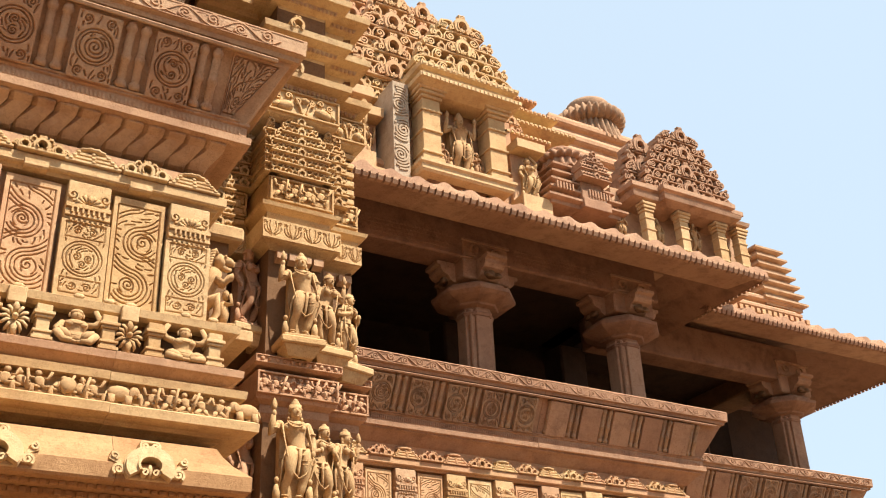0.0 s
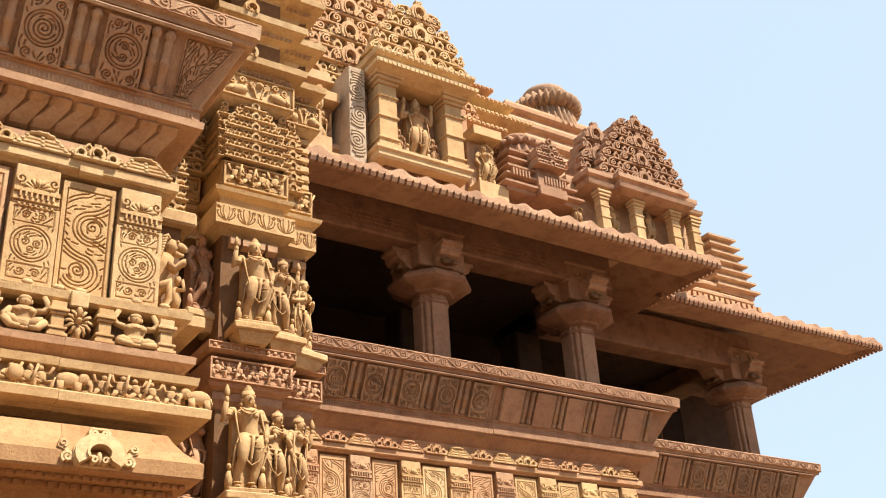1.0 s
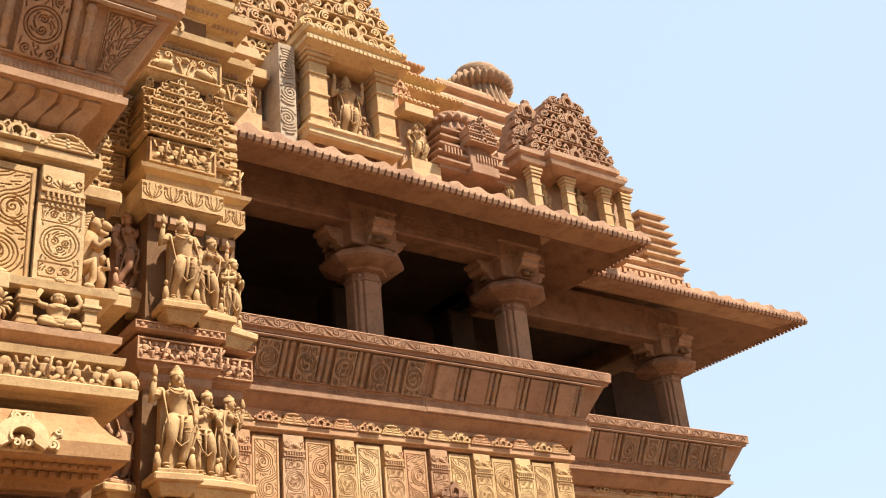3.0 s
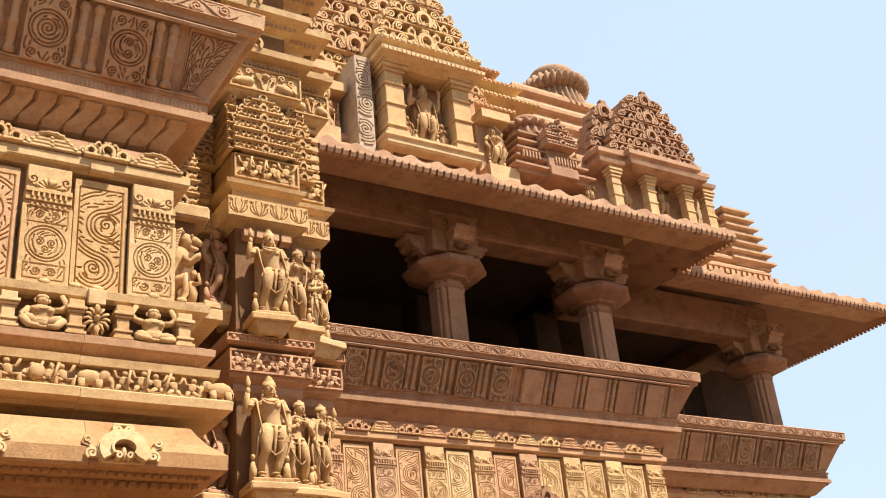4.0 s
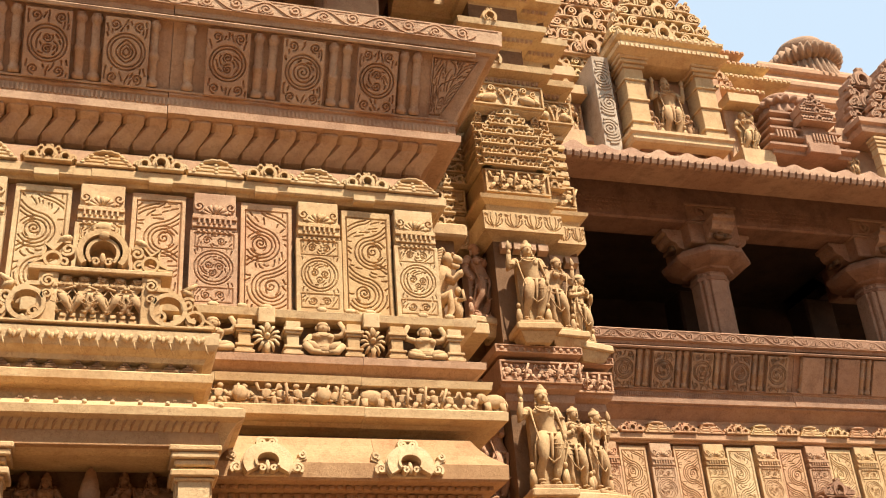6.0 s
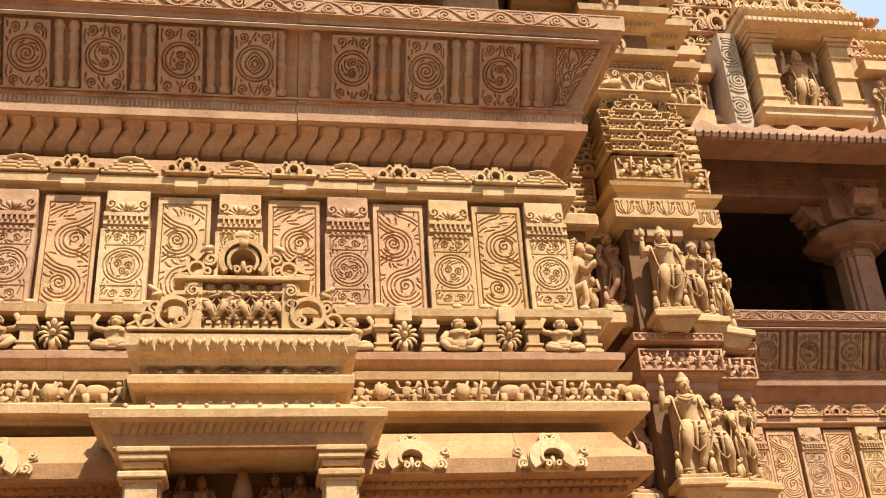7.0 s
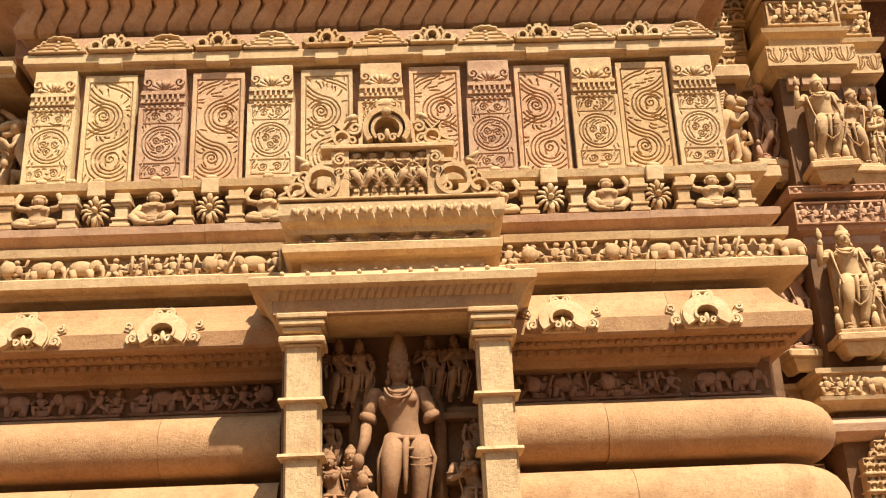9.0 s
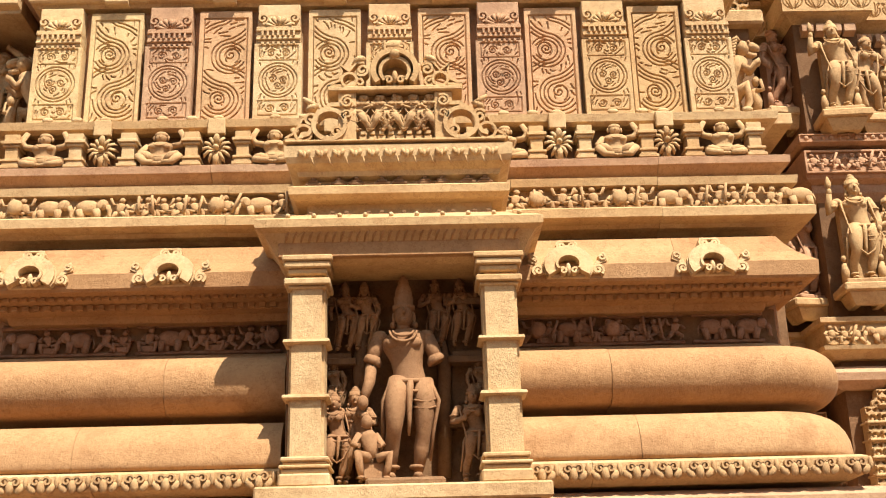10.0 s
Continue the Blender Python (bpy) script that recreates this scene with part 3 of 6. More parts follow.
    if block:
        g.box(-0.2, 0.2, -0.12, 0.12, -0.04, 0.004, 0.01)
        g.sweep([(-0.13, 0.06), (0.13, 0.06)], [(-0.09, 0.0), (0.02, 0.0), (0.02, 0.72), (-0.09, 0.74)])
        for s in (-1, 1):
            g.tube([(s * 0.17, 0.0, 0.0), (s * 0.165, -0.01, 0.10), (s * 0.17, -0.01, 0.17)], [0.035, 0.04, 0.022], 7)
            g.ell((s * 0.17, -0.02, 0.21), (0.026, 0.028, 0.032), 7, 5)
    return g


def squat(seg=8, k=0):
    """A cross-legged pot-bellied stone figure that bears the ledge on its raised arms, one metre high."""
    g = Geo()
    t = Geo().lathe((0, 0, 0), [(0.18, 0.06), (0.26, 0.14), (0.275, 0.22), (0.21, 0.31), (0.19, 0.38), (0.23, 0.47), (0.265, 0.55), (0.25, 0.61), (0.15, 0.66), (0.08, 0.69)], seg + 6)
    g.put(t, Matrix.Diagonal((1, 0.72, 1, 1)))
    for s in (-1, 1):
        g.ell((s * 0.11, -0.13, 0.53), (0.10, 0.06, 0.07), seg, 5)
        bend = 0.10 if k else 0.0
        g.tube([(s * 0.12, -0.04, 0.15), (s * 0.28, -0.13, 0.18 + bend), (s * 0.38, -0.16, 0.16 + bend * 1.5)], [0.14, 0.135, 0.10], seg + 2)
        g.tube([(s * 0.38, -0.16, 0.14 + bend * 1.5), (s * 0.26, -0.24, 0.08), (s * 0.08, -0.26, 0.06)], [0.10, 0.08, 0.06], seg + 2)
        g.ell((s * 0.05, -0.25, 0.045), (0.08, 0.05, 0.04), seg, 4)
        if k and s < 0:
            g.tube([(s * 0.24, 0, 0.58), (s * 0.37, -0.06, 0.40), (s * 0.36, -0.16, 0.26)], [0.08, 0.07, 0.05], seg)
        else:
            g.tube([(s * 0.24, 0, 0.58), (s * 0.40, -0.02, 0.62), (s * 0.47, -0.03, 0.76), (s * 0.36, -0.02, 0.98)], [0.085, 0.075, 0.07, 0.055], seg)
        g.ell((s * 0.135, 0.0, 0.80), (0.03, 0.03, 0.07), 6, 4)
    g.ell((0, -0.02, 0.79), (0.115, 0.12, 0.135), seg + 2, 7)
    g.ell((0, -0.13, 0.78), (0.022, 0.03, 0.035), 6, 4)
    g.lathe((0, 0.0, 0.86), [(0.122, -0.03), (0.132, 0.0), (0.125, 0.04), (0.095, 0.075), (0.04, 0.10)], seg + 2)
    g.tube([(0.13 * math.cos(a), -0.14 - 0.05 * abs(math.sin(a)), 0.62 + 0.09 * math.sin(a)) for a in np.linspace(math.pi, 2 * math.pi, 9)], 0.018, 5)
    g.tube([(0.235 * math.cos(a), 0.185 * math.sin(a), 0.24 + 0.01 * math.cos(3 * a)) for a in np.linspace(0, 2 * math.pi, 15)], 0.016, 5)
    return g


def elephant(seg=10, walk_=0.0):
    """A stone elephant facing along x, one metre long."""
    g = Geo()
    g.ell((-0.08, 0, 0.42), (0.36, 0.2, 0.24), seg, 7, 6)
    g.ell((0.3, -0.02, 0.5), (0.16, 0.15, 0.18), seg, 6)
    g.tube([(0.42, -0.04, 0.46), (0.5, -0.05, 0.3), (0.49, -0.05, 0.14), (0.56, -0.06, 0.08)], [0.09, 0.065, 0.05, 0.03], 7)
    g.ell((0.24, -0.15, 0.48), (0.1, 0.03, 0.14), seg, 5, 15)
    for x, y in ((-0.3, -0.08), (-0.2, 0.06), (0.08, 0.06), (0.15, -0.1)):
        g.limb((x, y, 0.35), (x + walk_ * (0.08 if y < 0 else -0.06), y, 0.0), 0.11, 0.08, 7)
    g.tube([(-0.43, 0, 0.45), (-0.48, -0.02, 0.3), (-0.46, -0.02, 0.15)], [0.03, 0.02, 0.02], 5)
    return g


def seated(seg=7, arms=0):
    """A seated or striding stone figure for the friezes, one metre high."""
    g = Geo()
    t = 0.07 if arms % 2 else -0.07
    g.tube([(0, 0, 0.30), (t * 0.4, -0.01, 0.44), (t * 0.8, -0.02, 0.60), (t, -0.02, 0.68)], [0.12, 0.095, 0.13, 0.07], seg + 2, 0.8)
    g.ell((t * 1.2, -0.04, 0.80), (0.085, 0.09, 0.105), seg + 1, 6)
    g.ell((t * 1.2 - 0.02, 0.02, 0.90), (0.075, 0.07, 0.06), seg, 4)
    for s in (-1, 1):
        lift = (arms >> (s + 1)) & 1
        g.tube([(t + s * 0.11, 0, 0.63), (t + s * 0.22, -0.04, 0.48 + 0.16 * lift), (t + s * (0.14 + 0.14 * lift), -0.12, 0.46 + 0.42 * lift)], [0.055, 0.046, 0.038], 7)
        if arms in (0, 5):
            g.tube([(s * 0.07, -0.03, 0.30), (s * 0.22, -0.12, 0.34), (s * 0.20, -0.10, 0.16), (s * 0.17, -0.08, 0.02)], [0.085, 0.075, 0.055, 0.04], 7)
        else:
            g.tube([(s * 0.06, -0.02, 0.32), (s * (0.16 + 0.05 * s), -0.07, 0.18), (s * 0.19 - 0.03, -0.05, 0.02)], [0.085, 0.06, 0.042], 7)
        g.ell((s * 0.18, -0.11, 0.025), (0.06, 0.05, 0.025), 6, 4)
    if arms in (0, 5):
        g.box(-0.17, 0.17, -0.04, 0.1, 0.0, 0.24, 0.02)
    return g


def lion(seg=10):
    """A rearing stone lion-beast over a crouching form, one metre high, facing along x."""
    g = Geo()
    g.tube([(-0.14, 0, 0.10), (-0.20, 0, 0.26), (-0.14, 0, 0.42), (-0.06, 0, 0.58), (0.0, 0, 0.74)], [0.10, 0.13, 0.085, 0.115, 0.10], seg)
    g.ell((0.04, 0, 0.86), (0.11, 0.10, 0.10), seg, 6, 15)
    g.tube([(0.08, 0, 0.88), (0.20, 0, 0.865), (0.27, 0, 0.84)], [0.07, 0.055, 0.03], seg)
    g.tube([(0.08, 0, 0.80), (0.17, 0, 0.765), (0.23, 0, 0.77)], [0.05, 0.035, 0.018], seg)
    g.ell((0.13, -0.065, 0.91), (0.022, 0.02, 0.02), 6, 4)
    g.tube([(0.0, -0.06, 0.93), (-0.03, -0.07, 0.99), (-0.06, -0.06, 0.98)], [0.035, 0.025, 0.01], 6)
    for i in range(11):
        for y in (-0.07, 0.0):
            g.tube([(-0.01 - 0.012 * i, y - 0.02, 0.97 - 0.036 * i), (-0.08 - 0.012 * i, y - 0.03, 0.95 - 0.036 * i), (-0.12 - 0.01 * i, y - 0.02, 0.90 - 0.036 * i)], [0.022, 0.02, 0.008], 5)
    for y, z in ((-0.09, 0.60), (0.04, 0.64)):
        g.tube([(0.0, y, z), (0.11, y - 0.02, z - 0.06), (0.19, y - 0.02, z + 0.02), (0.25, y - 0.02, z + 0.04)], [0.065, 0.05, 0.04, 0.04], 7)
    g.tube([(-0.14, -0.07, 0.26), (0.03, -0.12, 0.33), (0.04, -0.11, 0.16), (-0.03, -0.11, 0.05), (0.06, -0.12, 0.03)], [0.10, 0.085, 0.055, 0.045, 0.035], seg)
    g.tube([(0.12, -0.02, 0.05), (0.15, -0.02, 0.2), (0.13, -0.02, 0.33)], [0.07, 0.075, 0.055], seg)
    g.ell((0.16, -0.04, 0.42), (0.055, 0.06, 0.065), seg, 6)
    g.tube([(0.15, -0.06, 0.30), (0.25, -0.08, 0.30), (0.22, -0.08, 0.42)], [0.035, 0.03, 0.025], 6)
    g.tube([(-0.22, -0.05, 0.12), (-0.30, -0.08, 0.22), (-0.27, -0.08, 0.38), (-0.31, -0.08, 0.48)], [0.025, 0.025, 0.02, 0.03], 6)
    g.box(-0.28, 0.3, -0.16, 0.14, -0.03, 0.03, 0.01)
    return g


def colonnette(h=0.28, w=0.15):
    """A stepped dwarf pillar."""
    g = Geo()
    for a, b, k in ((0, 0.1, 1.0), (0.1, 0.2, 0.8), (0.2, 0.28, 0.94), (0.28, 0.62, 0.62), (0.62, 0.7, 0.82), (0.7, 0.8, 1.0), (0.8, 1.0, 0.75)):
        g.box(-w / 2 * k, w / 2 * k, -0.07 * k, 0.09, a * h, b * h - 0.002, 0.004)
    return g


def petal_flower(s=0.105):
    """An open flower: a fan of rounded petals, an upright leaf above and one below."""
    g = Geo()
    for a in range(12):
        if a in (3, 9):
            continue
        c, q = math.cos(radians(30 * a)), math.sin(radians(30 * a))
        g.tube([(c * s * 0.2, -0.01, q * s * 0.2), (c * s * 0.6, -0.05, q * s * 0.6), (c * s * 0.98, -0.02, q * s * 0.98), (c * s * 1.1, 0.02, q * s * 1.1)], [s * 0.05, s * 0.12, s * 0.125, s * 0.02], 7, 0.5)
    for e in (-1, 1):
        g.tube([(0, -0.01, e * s * 0.2), (0, -0.05, e * s * 0.75), (0, -0.02, e * s * 1.45)], [s * 0.14, s * 0.24, s * 0.03], 8, 0.5)
    g.ell((0, -0.05, 0), (s * 0.22, 0.035, s * 0.22), 10, 6)
    g.box(-0.03, 0.03, -0.01, 0.05, -s * 1.2, s * 1.3)
    return g


PANELS = [scroll_panel(flip=k, seed=q).mesh("scroll_panel", m) for k in (1, -1) for q, m in enumerate((MIXED, GOLD))]
PILASTERS = [pilaster(seed=k).mesh("pilaster", (MIXED, GOLD, PINK)[k]) for k in range(3)]


def great_hood():
    """A broad horseshoe window hood with a double curl on top and leafy wings."""
    g = Geo()
    n = 16
    for rad, t, y in ((0.112, 0.088, -0.07), (0.150, 0.022, -0.05), (0.074, 0.018, -0.085)):
        g.strip([(x, z) for x, z in arc(0, 0.075, rad, -35, 215, n, 0.82)], t, 0.12, y)
    g.box(-0.13, 0.13, -0.02, 0.12, 0.0, 0.03, 0.006)
    g.ell((0, -0.04, 0.05), (0.018, 0.03, 0.045), 8, 5)
    for s in (-1, 1):
        g.strip(spiral(s * 0.035, 0.03, 0.006, 0.024, 1.2, 60, 10, -s), 0.014, 0.05, -0.07)
        g.strip(spiral(s * 0.034, 0.215, 0.006, 0.032, 1.5, 270, 14, s), 0.017, 0.1, -0.05)
        g.strip(spiral(s * 0.185, 0.05, 0.008, 0.038, 1.4, 90, 14, -s), 0.018, 0.1, -0.04)
        g.strip([(s * x, z) for x, z in ((0.15, 0.03), (0.19, 0.10), (0.235, 0.12), (0.225, 0.16), (0.20, 0.13))], 0.032, 0.1, -0.035)
        g.strip(spiral(s * 0.215, 0.135, 0.006, 0.026, 1.2, 0, 10, s), 0.014, 0.1, -0.045)
    g.box(-0.07, 0.07, -0.04, 0.1, 0.170, 0.190, 0.004)
    g.box(-0.06, 0.06, -0.045, 0.1, 0.238, 0.252, 0.004)
    return g


BIG_HOOD = great_hood().mesh("window_hood", GOLD)
KUDU = triple_hood().mesh("window_hood", GOLD)
TURRET = turret().mesh("roof_turret", GOLD)
BALUSTER = {m: baluster().mesh("baluster", m) for m in (PINK, GREY)}
MEDALLIONS = {m: [medallion(seed=k).mesh("medallion_panel", m) for k in range(5)] for m in (PINK, GREY)}
FRIEZE_FIGS = [seated(7, a) for a in (0, 1, 3, 5)]


def frieze(g, x0, x1, y, z0, z1, r, elephants=0.25, smallest=0.6):
    """A row of carved figures and elephants on a ledge, cut from the block behind."""
    x, h = x0, z1 - z0
    while x < x1 - 0.08:
        if r.random() < elephants:
            L = h * 1.45
            g.put(elephant(8, r.uniform(-1, 1)), T(x + L / 2, y - 0.01, z0, L, 0, L * r.choice((1, -1))) @ Matrix.Diagonal((1, 0.6, 0.9, 1)))
            x += L * 1.02
        else:
            s = h * r.uniform(0.90, 1.06)
            g.put(r.choice(FRIEZE_FIGS), T(x + s * 0.34, y - 0.012, z0, s * 1.06, 0, s * 1.55 * r.choice((1, -1))) @ Matrix.Diagonal((1, 0.9, 1, 1)))
            if r.random() < 0.4:
                g.tube([(x + s * 0.5, y - 0.06, z0 + s * 0.15), (x + s * r.uniform(0.4, 0.85), y - 0.06, z0 + s * 0.95)], 0.011, 5)
            if r.random() < 0.2:
                g.ell((x + s * 0.62, y - 0.05, z0 + s * 0.55), (0.06, 0.025, 0.06), 9, 5)
            x += s * r.uniform(0.60, 0.74)
    return g


def teeth(g, x0, x1, y, z0, z1, pitch, fill=0.5, proud=0.02, point=False):
    """A row of small blocks or pointed leaves."""
    n = max(1, int((x1 - x0) / pitch))
    p = (x1 - x0) / n
    for i in range(n):
        c = x0 + (i + 0.5) * p
        w = p * fill / 2
        if point:
            g.sweep([(c - w, y), (c + w, y)], [(-0.01, z0), (proud, z0 + (z1 - z0) * 0.3), (proud, z1), (-0.01, z1)])
        else:
            g.box(c - w, c + w, y - proud, y + 0.01, z0, z1, 0.003)
    return g


# ---- the near bay ----
CX = -2.42                                # middle of the near bay
wall_1 = thing("wall_1", "carved golden sandstone temple wall with stacked mouldings", "wall", kind="structure")
core = Geo().box(-5.12, 0.28, 5.70, 12.0, 0.0, 6.02)
core.box(-5.3, 0.46, 5.80, 12.0, 0.0, 4.55)
part("core", core, PINK, wall_1)
PIL_X = [-4.98, -4.12, -3.27, -2.40, -1.54, -0.705, 0.11]


def mirrored(xr):
    return 2 * CX - xr, xr


def wall_row(parent, centres, Y, z, ledge_z, r, panels=True):
    """Pilasters with scroll panels between them."""
    for i, x in enumerate(centres):
        part("pilaster", PILASTERS[(i * 2 + (1 if i == len(centres) - 1 else 0)) % 3] if i < len(centres) - 1 else PILASTERS[1], None, parent, at=T(x, Y + r.uniform(-0.006, 0.006), z + r.uniform(-0.006, 0.006)))
        if i:
            xm = (x + centres[i - 1]) / 2
            part("scroll_panel", PANELS[((i % 2) * 2 + (i > len(centres) - 2 or i % 3 == 0)) % 4], None, parent, at=T(xm, Y + 0.015 + r.uniform(-0.006, 0.006), z + r.uniform(-0.008, 0.004)))


wall_row(wall_1, PIL_X, 5.6, 4.62, 4.5, rng)


def cornice_row(parent, centres, Y, z, r, kudu=None, tur=None):
    for i, x in enumerate(centres):
        part("roof_turret", tur or TURRET, None, parent, at=T(x + r.uniform(-0.01, 0.01), Y + 0.03, z + 0.03, 0.86 + r.uniform(-0.04, 0.04), 0, 1.06))
        if i:
            part("window_hood", kudu or KUDU, None, parent, at=T((x + centres[i - 1]) / 2 + r.uniform(-0.01, 0.01), Y - 0.01, z + 0.03, 1.05, 0, 1.05 + r.uniform(-0.04, 0.04)))


CORNICE = [(-0.2, 5.655), (-0.02, 5.655), (0.0, 5.68), (0.03, 5.685), (0.045, 5.70), (0.045, 5.77), (0.03, 5.785), (-0.2, 5.79)]
course(wall_1, "cornice_stone", GOLD, *mirrored(0.36), 5.6, CORNICE)
for i, x in enumerate(PIL_X):
    part("drop_stone", Geo().sweep([(x - 0.52, 5.6), (x - 0.34, 5.6)], [(-0.02, 5.65), (0.05, 5.655), (0.065, 5.67), (0.065, 5.72), (-0.02, 5.72)]), GOLD, wall_1)
cornice_row(wall_1, PIL_X, 5.6, 5.755, rng)
LEDGE = [(-0.2, 4.52), (0.06, 4.52), (0.11, 4.54), (0.12, 4.60), (0.08, 4.62), (-0.2, 4.62)]
course(wall_1, "ledge_stone", GOLD, *mirrored(0.44), 5.6, LEDGE)
ledge_bits = Geo()
for x in PIL_X:
    for dx in (-0.43, 0.0, 0.22):
        ledge_bits.ell((x + dx, 5.495, 4.622), (0.045, 0.012, 0.022), 8, 5)
    ledge_bits.box(x - 0.50, x - 0.37, 5.455, 5.5, 4.475, 4.60)
part("ledge_carving", ledge_bits, GOLD, wall_1)
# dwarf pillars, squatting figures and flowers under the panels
# recess backs are coloured dark to stand for the shade in them
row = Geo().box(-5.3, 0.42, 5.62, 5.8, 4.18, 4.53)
part("recess_back", row, SHADE_UMBER, wall_1)
COLON = colonnette().mesh("dwarf_pillar", GOLD)
SQUATS = [squat(9, k).mesh("squatting_figure", STATUE) for k in (0, 1)]
FLOWER = petal_flower().mesh("stone_flower", GOLD)
for i, x in enumerate(PIL_X):
    for s in (-1, 1):
        part("dwarf_pillar", COLON, None, wall_1, at=T(x + s * 0.235, 5.505, 4.215, 1.0))
    solid("statue", SQUATS[i % 2], None, "squatting pot-bellied sandstone figure between dwarf pillars", "statue", T(x, 5.50, 4.215, 0.31, 0, 0.38 * rng.uniform(0.95, 1.05)), "squatting figures of the base")
    if i:
        part("stone_flower", FLOWER, None, wall_1, at=T(x - 0.43, 5.50, 4.36))
SLAB_A = [(-0.2, 4.06), (0.04, 4.06), (0.10, 4.10), (0.15, 4.135), (0.175, 4.145), (0.18, 4.20), (0.15, 4.215), (-0.2, 4.215)]
course(wall_1, "base_slab", PINK, *mirrored(0.40), 5.6, SLAB_A)
FRIEZE_A = [(-0.2, 3.66), (-0.08, 3.62), (0.0, 3.63), (0.04, 3.655), (0.12, 3.66), (0.14, 3.685), (0.22, 3.695), (0.27, 3.70), (0.275, 3.765), (0.24, 3.785), (0.12, 3.79),
            (0.12, 3.965), (0.19, 3.975), (0.20, 4.035), (0.16, 4.05), (-0.2, 4.055)]
course(wall_1, "frieze_block", GOLD, *mirrored(0.41), 5.6, FRIEZE_A)
r1 = random.Random(11)
part("elephant_frieze", frieze(Geo(), -5.35, 0.62, 5.445, 3.785, 3.972, r1, 0.2), STATUE, wall_1, "band of carved elephants, riders and marching figures")
part("recess_back", Geo().box(-5.25, 0.40, 5.6, 5.85, 3.5, 3.7), SHADE_UMBER, wall_1)
KAPOTA = [(-0.2, 3.03), (0.10, 3.03), (0.12, 3.08), (0.20, 3.095), (0.21, 3.135), (0.29, 3.145), (0.305, 3.165), (0.40, 3.178), (0.415, 3.196), (0.42, 3.30),
          (0.38, 3.335), (0.31, 3.40), (0.25, 3.48), (0.21, 3.55), (0.1, 3.57), (-0.2, 3.57)]


def split_course(name, mat, xr, prof, lens=(1.0, 2.0), smooth=False):
    """A base course that the niche breaks in two."""
    xl = 2 * CX - xr
    for a, b, left in ((xl, -3.12, True), (-1.58, xr, False)):
        cuts = [a, (a + b) / 2 + rng.uniform(-0.4, 0.4), b]
        for i in range(2):
            p, q = cuts[i] + 0.0015, cuts[i + 1] - 0.0015
            d = rng.uniform(-0.004, 0.004)
            plan = [(p, 5.6 + d), (q, 5.6 + d)]
            e = 0.13 if smooth else 0.0
            turn = [(0.0, e)] if not e else [(e * (1 - math.cos(radians(a))), e * (1 - math.sin(radians(a)))) for a in (0, 15, 30, 45, 60, 75, 90)]
            if left and i == 0:
                plan = [(p, 6.8), *[(p + u, 5.6 + d + v) for u, v in turn], (p + e + 0.05, 5.6 + d), (q, 5.6 + d)] if e else [(p, 6.8), *plan]
            if not left and i == 1:
                plan = [(p, 5.6 + d), (q - e - 0.05, 5.6 + d), *[(q - u, 5.6 + d + v) for u, v in turn[::-1]], (q, 6.8)] if e else [*plan, (q, 6.8)]
            part(name, Geo().sweep(plan, [(o, z + d) for o, z in prof], smooth), mat, wall_1)


split_course("eave_moulding", OCHRE, 0.17, KAPOTA)
dent = Geo()
for a, b in ((-5.35, -3.15), (-1.55, 0.5)):
    teeth(dent, a, b, 5.305, 3.142, 3.166, 0.062, 0.58, 0.034)
    teeth(dent, a + 0.05, b - 0.05, 5.395, 3.098, 3.134, 0.075, 0.6, 0.030)
part("tooth_band", dent, OCHRE, wall_1)
for x in (-4.87, -3.925, -1.172, -0.166):
    part("window_hood", BIG_HOOD, None, wall_1, at=T(x, 5.195, 3.196, 1.12) @ Matrix.Rotation(radians(-10), 4, "X"))
part("recess_back", Geo().box(-5.2, -3.12, 5.62, 5.8, 2.8, 3.07).box(-1.58, 0.38, 5.62, 5.8, 2.8, 3.07), SHADE_UMBER, wall_1)
# the frieze's dark red tone stands in for shade under the eave
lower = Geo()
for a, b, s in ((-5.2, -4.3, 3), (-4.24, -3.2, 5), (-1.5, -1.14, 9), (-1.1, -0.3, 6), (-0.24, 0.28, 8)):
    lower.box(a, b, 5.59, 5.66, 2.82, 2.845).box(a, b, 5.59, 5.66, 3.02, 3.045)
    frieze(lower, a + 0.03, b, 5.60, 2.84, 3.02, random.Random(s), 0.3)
part("lower_frieze", lower, RED, wall_1, "band of carved elephants and figures, toned dark for the eave's shade")
ROLL1 = [(-0.2, 2.30), (0.06, 2.30), (0.06, 2.34)] + [(0.20 + 0.20 * math.cos(radians(a)), 2.535 + 0.205 * math.sin(radians(a))) for a in range(-75, 91, 15)] + [(0.10, 2.755), (0.06, 2.80), (-0.2, 2.81)]
split_course("round_moulding", OCHRE, 0.38, ROLL1, smooth=True)
ROLL2 = [(-0.2, 1.93), (0.50, 1.93), (0.54, 1.945), (0.55, 1.97)] + [(0.30 + 0.245 * math.cos(radians(a)), 2.0 + 0.265 * math.sin(radians(a))) for a in range(0, 91, 15)] + [(-0.2, 2.27)]
split_course("round_moulding", OCHRE, 0.26, ROLL2, smooth=True)
LEAF = [(-0.2, 1.77), (0.47, 1.77), (0.56, 1.81), (0.58, 1.83), (0.58, 1.91), (0.54, 1.93), (-0.2, 1.93)]
split_course("leaf_band", GOLD, 0.10, LEAF)
leaf = Geo()
